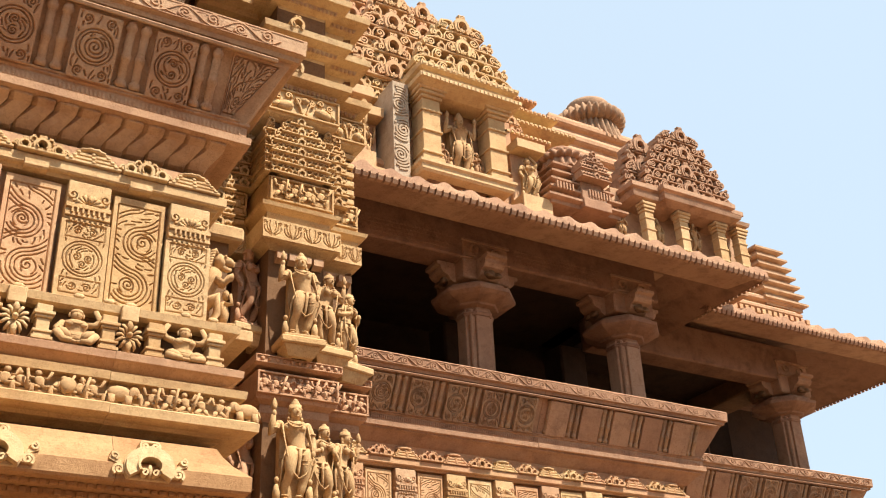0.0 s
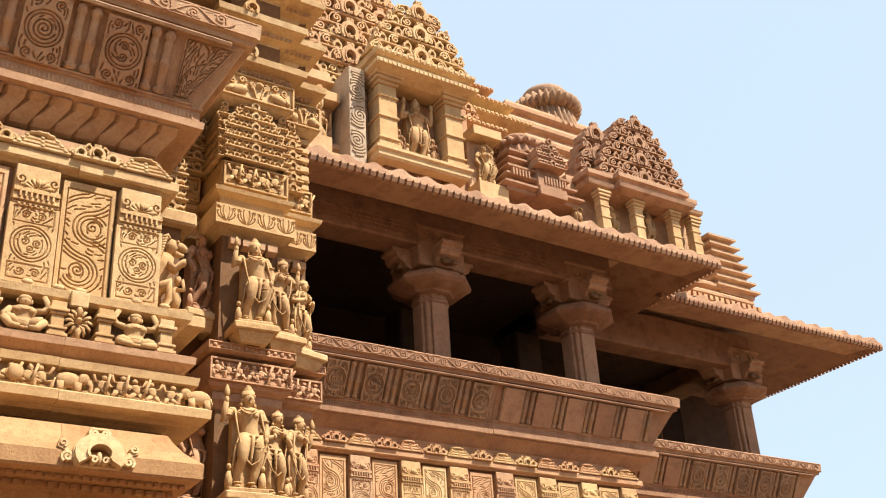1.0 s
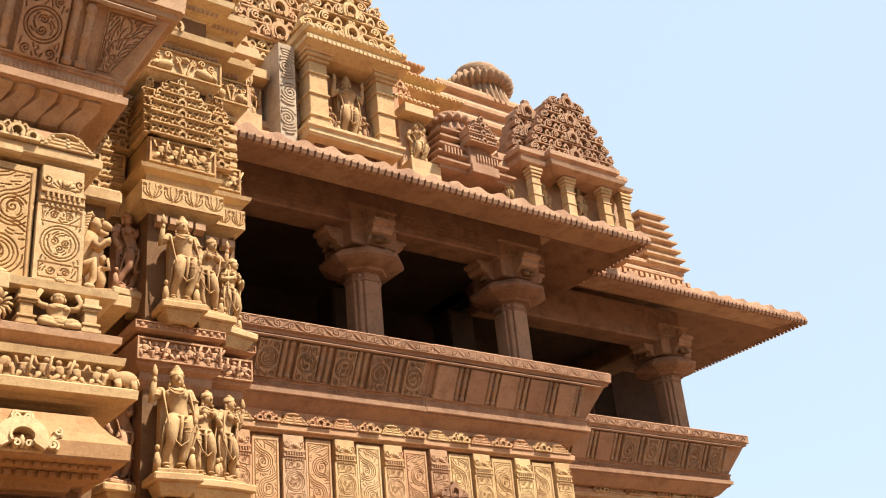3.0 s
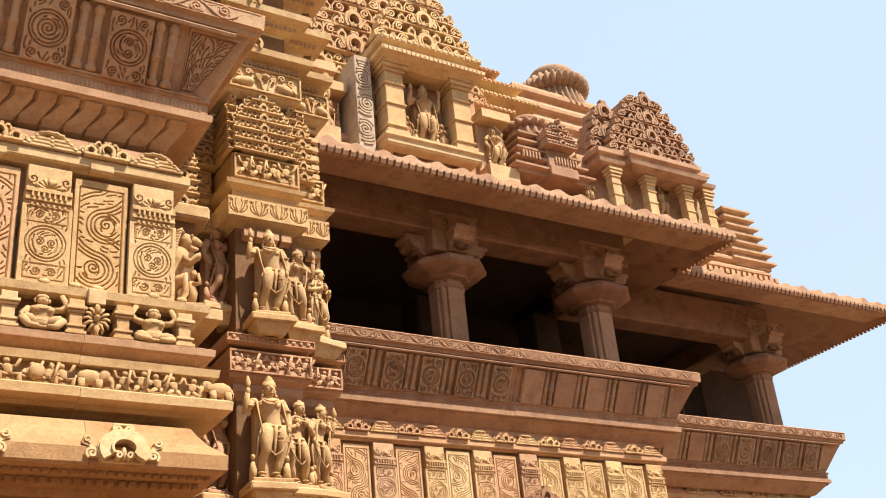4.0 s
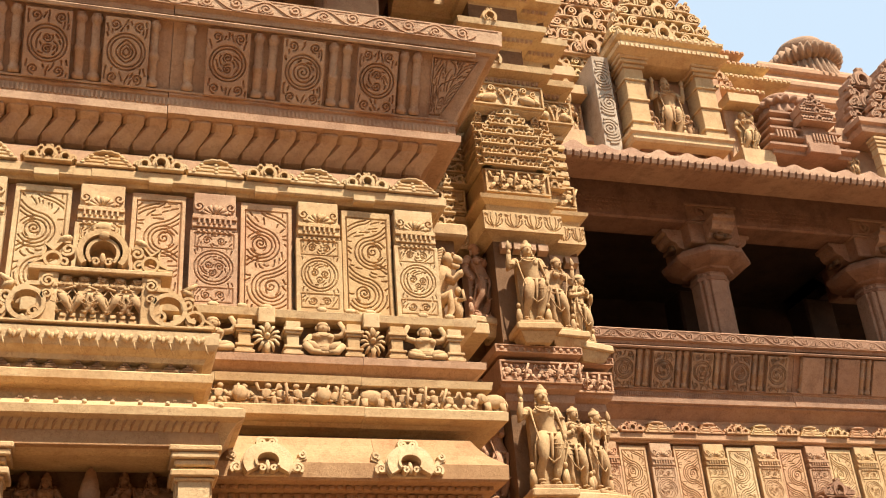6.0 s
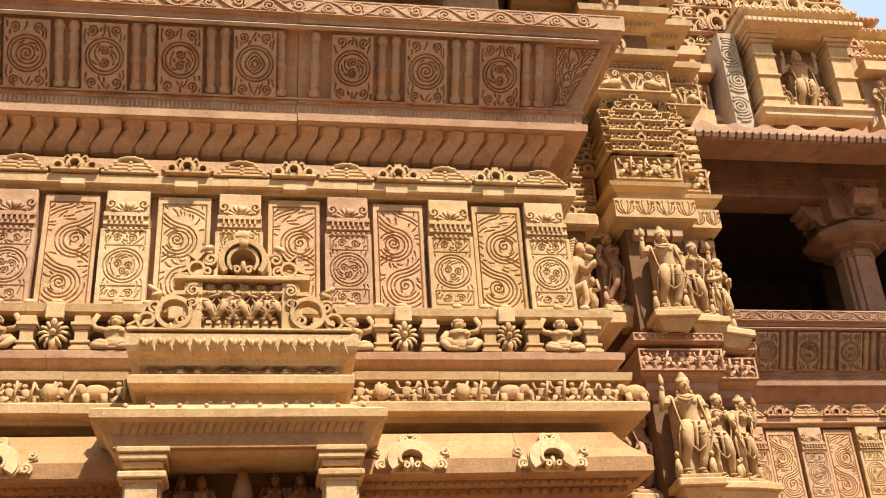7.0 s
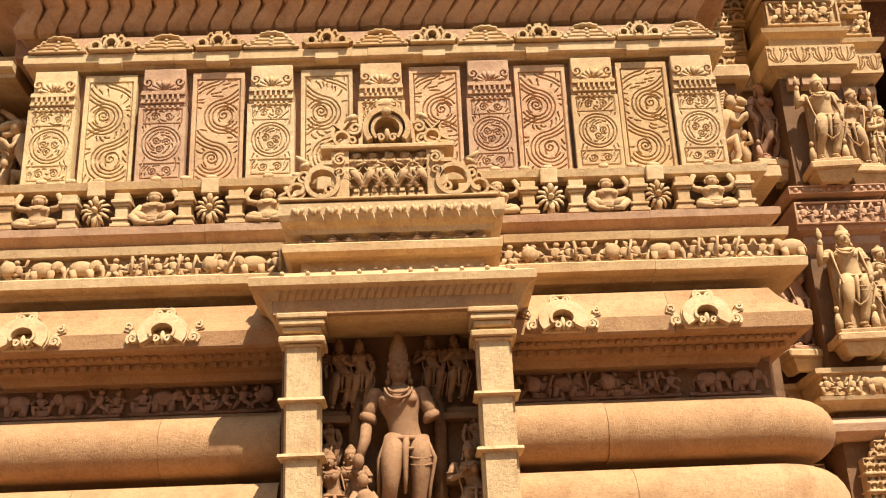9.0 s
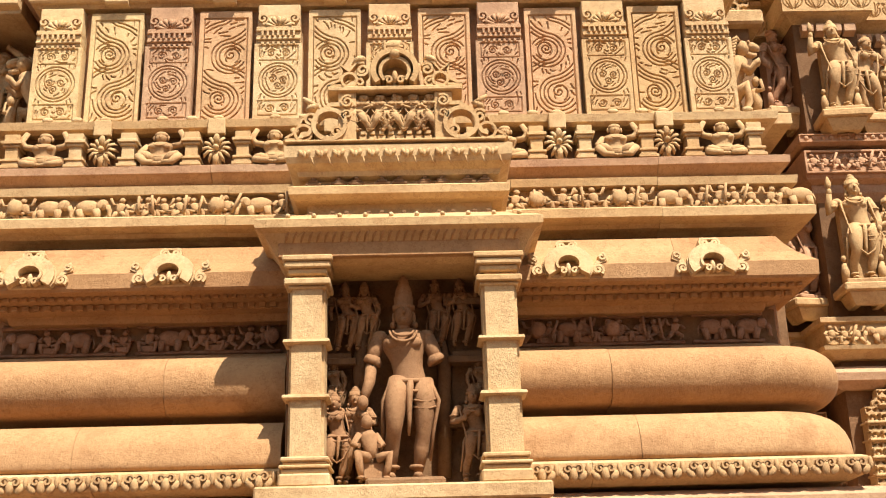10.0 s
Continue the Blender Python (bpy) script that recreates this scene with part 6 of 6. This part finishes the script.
def column(label, x, y, top=8.47, base=6.2):
    c = thing("column", label, "column", (x, y, 0), "columns of the far balcony")
    w = 0.215
    sh = Geo().box(-w, w, -w, w, base, top, 0.02)
    sh.box(-w - 0.045, w + 0.045, -w * 0.62, w * 0.62, base, top, 0.012).box(-w * 0.62, w * 0.62, -w - 0.045, w + 0.045, base, top, 0.012)
    part("shaft", sh, BROWN, c)
    o = w * 1.05
    q = o * 0.45
    pl = [(-q, o), (-o, q), (-o, -q), (-q, -o), (q, -o), (o, -q), (o, q), (q, o), (-q, o)]
    part("capital", Geo().sweep(pl, [(-0.15, top - 0.12), (0.05, top - 0.12), (0.065, top - 0.07), (0.03, top - 0.04), (0.04, top + 0.02), (0.13, top + 0.04), (0.15, top + 0.07),
                                     (0.25, top + 0.10), (0.36, top + 0.15), (0.415, top + 0.19), (0.42, top + 0.25), (0.37, top + 0.265), (0.32, top + 0.27), (0.32, top + 0.34), (0.27, top + 0.36), (0.20, top + 0.40), (-0.15, top + 0.41)]), RED, c, "broad moulded eight-sided capital")
    part("bracket_block", Geo().box(-0.44, 0.44, -0.44, 0.44, top + 0.415, top + 1.12, 0.02), BROWN, c, "heavy square block carved with scrolls over the brackets")
    sc = Geo()
    for k in range(4):
        turn = Matrix.Rotation(math.pi / 2 * k, 4, "Z")
        face = Geo()
        for sx in (-1, 1):
            face.strip(spiral(sx * 0.22, top + 0.95, 0.02, 0.11, 1.5, 90, 18, sx), 0.035, -0.43, -0.475)
            face.strip([(sx * 0.02, top + 0.80), (sx * 0.10, top + 0.83), (sx * 0.40, top + 0.81)], 0.03, -0.43, -0.47)
        face.box(-0.46, 0.46, -0.47, -0.42, top + 1.07, top + 1.115, 0.006)
        face.box(-0.46, 0.46, -0.47, -0.42, top + 0.76, top + 0.785, 0.006)
        sc.put(face, turn)
    part("bracket_scrolls", sc, BROWN, c)
    for k in range(4):
        turn = Matrix.Rotation(math.pi / 2 * k, 4, "Z")
        br = Geo().sweep([(-0.19, -0.44), (0.19, -0.44)], [(-0.05, top + 0.42), (0.03, top + 0.42), (0.10, top + 0.46), (0.13, top + 0.53), (0.22, top + 0.56), (0.27, top + 0.62), (0.27, top + 0.68), (0.34, top + 0.70), (0.34, top + 0.76), (-0.05, top + 0.76)])
        part("bracket", br, BROWN, c, "bracket arm with a rolled end", at=turn)
        part("bracket_dwarf", DWARF, None, c, "crouching dwarf carved under the bracket", at=turn @ T(0, -0.56, top + 0.40, 0.36))
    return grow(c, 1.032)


for x in (3.72, 6.70, 9.76):
    column("square stone column with bracket capital rising behind the rail", x, Y2 + 0.06, 8.38, base=6.32)
column("corner column of the porch with broad capital", 15.3, Y3 + 0.05, 8.27, 6.17)
column("corner column of the porch with broad capital", 15.0, Y3 + 4.6, 8.33, 6.0)
beam = thing("porch_beams", "stone beams and shade-coloured ceiling inside the long balcony", "beam")
part("beam", Geo().box(2.3, 10.4, Y2 - 0.34, Y2 + 0.2, 9.17, 10.0, 0.03), RED, beam)
dia = Geo()
for x0, x1 in ((4.3, 6.1), (7.3, 9.1)):
    for row_ in range(4):
        for i in range(26):
            x = x0 + (x1 - x0) * (i + 0.5 * (row_ % 2)) / 26
            dia.box(x - 0.022, x + 0.022, Y2 - 0.352, Y2 - 0.33, 9.27 + 0.075 * row_, 9.31 + 0.075 * row_, 0.005)
part("diamond_carving", dia, RED, beam)
part("beam", Geo().box(10.2, 15.6, Y3 - 0.34, Y3 + 0.2, 8.98, 9.75, 0.03), RED, beam)
part("beam", Geo().box(14.8, 15.5, Y3, Y3 + 4.7, 8.98, 9.4, 0.03), SHADE_UMBER, beam)
# ceiling, inner walls, floor and columns get the interior's shade as colour
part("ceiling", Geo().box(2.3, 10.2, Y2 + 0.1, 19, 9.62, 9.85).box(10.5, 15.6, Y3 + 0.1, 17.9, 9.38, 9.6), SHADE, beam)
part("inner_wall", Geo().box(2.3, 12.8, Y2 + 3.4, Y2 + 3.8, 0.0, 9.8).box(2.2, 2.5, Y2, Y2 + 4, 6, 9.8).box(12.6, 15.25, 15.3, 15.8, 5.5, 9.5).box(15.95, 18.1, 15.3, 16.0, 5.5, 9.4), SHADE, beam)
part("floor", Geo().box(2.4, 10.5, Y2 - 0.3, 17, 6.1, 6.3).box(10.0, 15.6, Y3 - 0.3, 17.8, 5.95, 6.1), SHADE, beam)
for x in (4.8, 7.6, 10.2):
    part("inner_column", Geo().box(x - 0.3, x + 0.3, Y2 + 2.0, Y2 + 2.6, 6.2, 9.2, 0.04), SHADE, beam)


grow(beam, 1.03)


# ---- the wide stone eaves ----
def eave(label, xl, xr, y, z, Y, rise, back):
    e = thing("eave", label, "eave", group="sloping stone eaves")
    d = Y - y
    prof = [(-0.2, z + rise), (d - 0.5, z + rise * 0.30), (d - 0.02, z), (d, z + 0.01), (d, z + 0.10), (d - 0.1, z + 0.16), (-0.2, z + rise + 0.25)]
    cuts = [xl, xl + (xr - xl) * 0.30, xl + (xr - xl) * 0.58, xr]
    for i in range(3):
        a, b = cuts[i] + (0.004 if i else 0), cuts[i + 1] - 0.004
        pl = [(a, Y), (b, Y)]
        if i == 2:
            pl = [(a, Y), (xr - d, Y), (xr - d, Y + back)]
        dz = rng.uniform(-0.012, 0.012)
        part("slab", Geo().sweep(pl, [(o, zz + dz) for o, zz in prof]), RED, e)
    n = int((xr - xl) / 0.115)
    tg = Geo()
    for i in range(n):
        x = xl + (i + 0.5) * (xr - xl) / n
        tg.sweep([(x - 0.040, y), (x + 0.040, y)], [(-0.05, z - 0.05), (0.02, z - 0.045), (0.046, z + 0.01), (0.044, z + 0.06), (-0.05, z + 0.06)])
    for i in range(int(back / 0.1)):
        yy = y + 0.05 + i * 0.1
        tg.box(xr - 0.03, xr + 0.02, yy - 0.03, yy + 0.03, z - 0.03, z + 0.06, 0.008)
    part("tooth_edge", tg, BROWN, e, "row of small pointed teeth along the lip")
    m = int((xr - xl) / 0.43)
    for i in range(m):
        a, b = xl + i * (xr - xl) / m, xl + (i + 1) * (xr - xl) / m
        hump = rng.uniform(0.06, 0.105)
        top_ = [(a + (b - a) * u, z + 0.12 + hump * math.sin(math.pi * u) ** 3) for u in np.linspace(0, 1, 9)]
        lip = Geo()
        o = 0
        for px, pz in top_:
            lip.v += [(px, y - 0.035, z + 0.035), (px, y - 0.015, pz), (px, y + 0.75, pz + 0.27), (px, y + 0.75, z + 0.1)]
        for k in range(8):
            for q in range(3):
                lip.face((o + 4 * k + q, o + 4 * k + 4 + q, o + 4 * k + 5 + q, o + 4 * k + 1 + q))
            lip.face((o + 4 * k + 3, o + 4 * k + 7, o + 4 * k + 4, o + 4 * k))
        lip.face((o, o + 1, o + 2, o + 3))
        lip.face((o + 35, o + 34, o + 33, o + 32))
        part("lip_stone", lip, BROWN, e)
    return e


# eaves over the long balcony and over the porch
eave_a = eave("wide sloping stone eave with a toothed edge over the long balcony", 2.5, 11.22, 9.30, 9.0, Y2, 0.9, 1.8)
eave_b = eave("lower sloping stone eave with a toothed edge over the porch", 11.2, 17.45, 10.78, 9.09, Y3, 0.75, 4.6)

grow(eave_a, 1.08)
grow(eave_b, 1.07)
# ---- roofs above the long balcony ----
roof = thing("temple_roof", "stepped sandstone roof masses above the far eave", "roof")
part("lower_tier", pyramid(9.0, 5.0, 1.1, 3, 0.05), PINK, roof, at=T(7.0, 13.6, 9.75))
part("upper_tier", pyramid(4.0, 4.0, 2.2, 6, 0.09), PINK, roof, at=T(5.6, 13.6, 10.8))
part("rear_tier", pyramid(4.5, 3.6, 2.65, 6, 0.06), PINK, roof, at=T(11.3, 14.1, 11.58))
part("porch_tier", pyramid(4.6, 4.0, 0.55, 2, 0.05), PINK, roof, at=T(12.35, 13.6, 9.75))
part("end_tier", pyramid(1.15, 1.1, 1.5, 7, 0.06), PINK, roof, at=T(14.4, 12.2, 10.1))
edge = Geo()
teeth(edge, 10.6, 14.9, 11.6, 9.72, 9.86, 0.15, 0.6, 0.04, True)
part("leaf_edge", edge, MIXED, roof)
shr = thing("roof_shrine", "sunlit roof niche with two pillars and openwork gable", "shrine")
part("back", Geo().box(5.1, 7.5, 11.2, 12.2, 10.3, 12.2), PINK, shr)
part("sill", Geo().sweep([(5.40, 11.4), (5.40, 10.75), (7.12, 10.75), (7.12, 11.4)], [(-0.2, 10.38), (0.0, 10.38), (0.03, 10.42), (0.03, 10.50), (0.07, 10.53), (0.07, 10.58), (-0.2, 10.60)]), GOLD, shr)


def roof_pillar(parent, h, at, deep=1.0):
    """A dwarf pillar in parts: shaft, base, three raised bands and a stepped capital."""
    p = part("pillar", Geo().box(-0.17, 0.17, -0.16 * deep, 0.2 * deep, 0.1, h), GOLD, parent, at=at)
    part("base_block", Geo().box(-0.21, 0.21, -0.2 * deep, 0.2 * deep, 0, 0.098), GOLD, p)
    for k in (0.14, 0.48, 0.80):
        part("band", Geo().box(-0.2, 0.2, -0.19 * deep, 0.21 * deep, h * k, h * k + 0.04, 0.01), GOLD, p)
    for i, w in enumerate((0.2, 0.24, 0.27)):
        part("capital_moulding", Geo().box(-w, w, -w * deep, 0.2 * deep, h + 0.07 * i + 0.002, h + 0.068 + 0.07 * i, 0.012), GOLD, p)


for x in (5.62, 6.93):
    roof_pillar(shr, 1.25, T(x, 10.95, 10.60))
part("cornice", Geo().sweep([(5.62, 11.6), (5.62, 10.85), (6.98, 10.85), (6.98, 11.6)], [(-0.3, 11.98), (0.05, 11.98), (0.24, 12.05), (0.33, 12.09), (0.34, 12.16), (0.24, 12.20), (0.22, 12.30), (0.30, 12.34), (0.31, 12.42), (0.15, 12.50), (-0.3, 12.52)]), GOLD, shr)
ed = Geo()
teeth(ed, 5.3, 7.3, 10.52, 12.08, 12.15, 0.085, 0.6, 0.02)
teeth(ed, 5.32, 7.28, 10.55, 12.34, 12.41, 0.11, 0.6, 0.02, True)
part("tooth_edge", ed, GOLD, shr)
part("gable", lace(1.9, 1.2, 3, 0.9), MIXED, shr, "pierced gable of horseshoe arches and volutes", at=T(6.30, 10.80, 12.50))
solid("statue", figure(14, 0.03, 0.15, 10, 0.0, male=True), STATUE, "pale standing deity in the roof niche", "statue", T(6.27, 10.98, 10.63, 1.22))
for x, k in ((5.93, 0.6), (6.60, 0.6)):
    solid("statue", small[0], None, "small attendant in the roof niche", "statue", T(x, 11.0, 10.60, k))
# carved pilaster, statues and small gables beside it
part("carved_pilaster", Geo().box(4.98, 5.28, 10.95, 11.8, 10.3, 12.15), PALE, shr)
pv = Geo()
scrolls(pv, 5.0, 5.26, 10.4, 12.1, [(5.1, 10.7, 1, 0), (5.16, 11.2, -1, 180), (5.1, 11.7, 1, 0)], 0.055, 0.034, 10.952, 10.93)
part("pilaster_carving", pv, PALE, shr)
for x, y, z, h, rz in ((4.28, 11.0, 10.55, 0.95, 10), (4.62, 11.3, 10.5, 0.9, 25), (7.68, 11.0, 10.55, 0.85, -5)):
    solid("statue", WOMAN if x < 5 else MAID, STATUE, "weathered sandstone figure standing on the roof edge", "statue", T(x, y, z, h, rz), "roof figures")
    part("figure_shelf", Geo().box(x - 0.3, x + 0.3, y - 0.2, 12.2, z - 0.6, z - 0.04).box(x - 0.3, x + 0.3, y - 0.15, 12.2, z + h * 1.1, z + h * 1.1 + 0.18), MIXED, roof)
    part("figure_back", Geo().box(x - 0.28, x + 0.28, y + 0.12, 12.2, z - 0.1, z + h * 1.1), PINK, roof)
side = lace(1.3, 1.5, 4, 0.7).mesh("side_gable", MIXED)
for x, y, z, k in ((4.6, 11.5, 12.1, 1.0), (5.25, 11.45, 12.55, 1.25), (7.75, 11.5, 11.65, 0.6), (3.9, 11.6, 11.7, 1.0), (4.7, 12.0, 13.0, 1.2), (6.15, 11.9, 13.05, 1.15)):
    part("side_gable", side, None, roof, at=T(x, y, z, k))
part("roof_wall", Geo().box(7.1, 8.75, 12.0, 13.6, 9.75, 12.6), PINK, roof)
for z, x1, y in ((11.95, 8.1, 11.2), (12.55, 9.0, 11.55), (12.84, 8.62, 11.55), (13.04, 8.1, 11.5)):
    part("roof_slab", Geo().sweep([(7.1, y + 0.3), (x1, y + 0.3), (x1, 13)], [(-0.2, z), (0.1, z), (0.3, z + 0.05), (0.3, z + 0.10), (0.1, z + 0.16), (-0.2, z + 0.17)]), MIXED, roof)
    st = Geo()
    teeth(st, 7.3, x1 + 0.3, y, z + 0.05, z + 0.10, 0.1, 0.6, 0.025, True)
    part("tooth_edge", st, MIXED, roof)
# great ribbed cushion and the small spire before it
solid("finial", amalaka(0.75, 1.30, 30), GREY, "large ribbed stone cushion finial on a fluted neck", "finial", T(11.37, 13.5, 14.02))
spire = thing("small_spire", "small tiered stone spire with ribbed cushion on the roof edge", "spire")
for j in range(5):
    k = 1 - 0.10 * j
    part("tier", pyramid(1.65 * k, 1.2 * k, 0.20, 1), BROWN, spire, at=T(8.70, 11.3, 10.45 + 0.21 * j))
    part("tier_shrine", Geo().box(-0.30 * k, 0.30 * k, -0.68 * k, 0, -0.006, 0.187, 0.01), BROWN, spire, at=T(8.85, 11.3, 10.45 + 0.21 * j))
part("spire_carving", lattice(0.62, 0.5, 3, 0.3, 0.5), BROWN, spire, at=T(8.85, 10.60, 11.05))
part("cushion", amalaka(0.44, 0.52, 16), BROWN, spire, at=T(8.66, 11.3, 11.46))
part("bars", teeth(teeth(Geo(), 8.0, 8.4, 10.69, 10.72, 10.86, 0.06, 0.5, 0.03), 8.7, 9.2, 10.69, 10.72, 10.86, 0.06, 0.5, 0.03), BROWN, spire)
# second roof niche with four dwarf pillars
shr2 = thing("roof_shrine", "roof niche with short pillars under a weathered pierced gable", "shrine")
part("back", Geo().box(9.5, 12.6, 11.0, 12.3, 9.7, 11.3), PINK, shr2)
for x in (9.94, 10.76, 11.68, 12.2):
    roof_pillar(shr2, 0.78, T(x, 10.62, 9.92, 0.92, 0, 0.58), 0.5)
part("cornice", Geo().sweep([(9.8, 11.6), (9.8, 10.7), (10.4, 10.7), (10.4, 10.55), (11.85, 10.55), (11.85, 10.7), (12.2, 10.7), (12.2, 11.6)], [(-0.3, 10.84), (0.02, 10.84), (0.2, 10.90), (0.22, 10.97), (0.1, 11.02), (0.1, 11.12), (0.16, 11.15), (0.16, 11.24), (-0.3, 11.28)]), BROWN, shr2)
part("gable", lace(2.1, 1.4, 4, 0.8), BROWN, shr2, "weathered pierced gable of horseshoe arches", at=T(11.04, 10.6, 11.26))
part("wing_gable", lace(0.9, 1.2, 3, 0.6), BROWN, shr2, at=T(10.28, 10.95, 11.24, 1.0))
for x, k in ((10.33, 0.6), (11.2, 0.74), (11.95, 0.6), (9.5, 0.5), (12.5, 0.5)):
    solid("statue", CONSORT if k < 0.6 else DEITY, STATUE, "small weathered figure between the roof pillars", "statue", T(x, 10.80, 10.12, k), "roof figures")

for ob in (roof, shr, shr2, spire, *[o for o in scene.objects if o.name.startswith(("statue", "finial")) and o.matrix_basis.translation.z > 9]):
    grow(ob, 1.05)

# ---- ground ----
gr = Geo()
gr.v = [(-900, -900, -0.2), (900, -900, -0.2), (900, 900, -0.2), (-900, 900, -0.2)]
gr.face((0, 1, 2, 3))
solid("ground", gr, EARTH, "unseen ground round the temple, toned for bounced light", "ground", kind="structure")
# unseen platform, its size and tone set to control bounced light
pave = Geo().box(-14, 20, -5, 5.5, -0.4, 0.02)
solid("pavement", pave, PAVING, "unseen stone platform before the temple, toned for bounced light", "pavement", kind="structure")
# unseen wall added behind the camera to cut low sky light on the facade
sky_block = Geo().box(-30, 30, -17.0, -16.0, -0.2, 10.0, 0.05)
solid("wall_6", sky_block, BROWN, "added unseen wall that keeps low sky light off the temple", "wall", kind="structure")
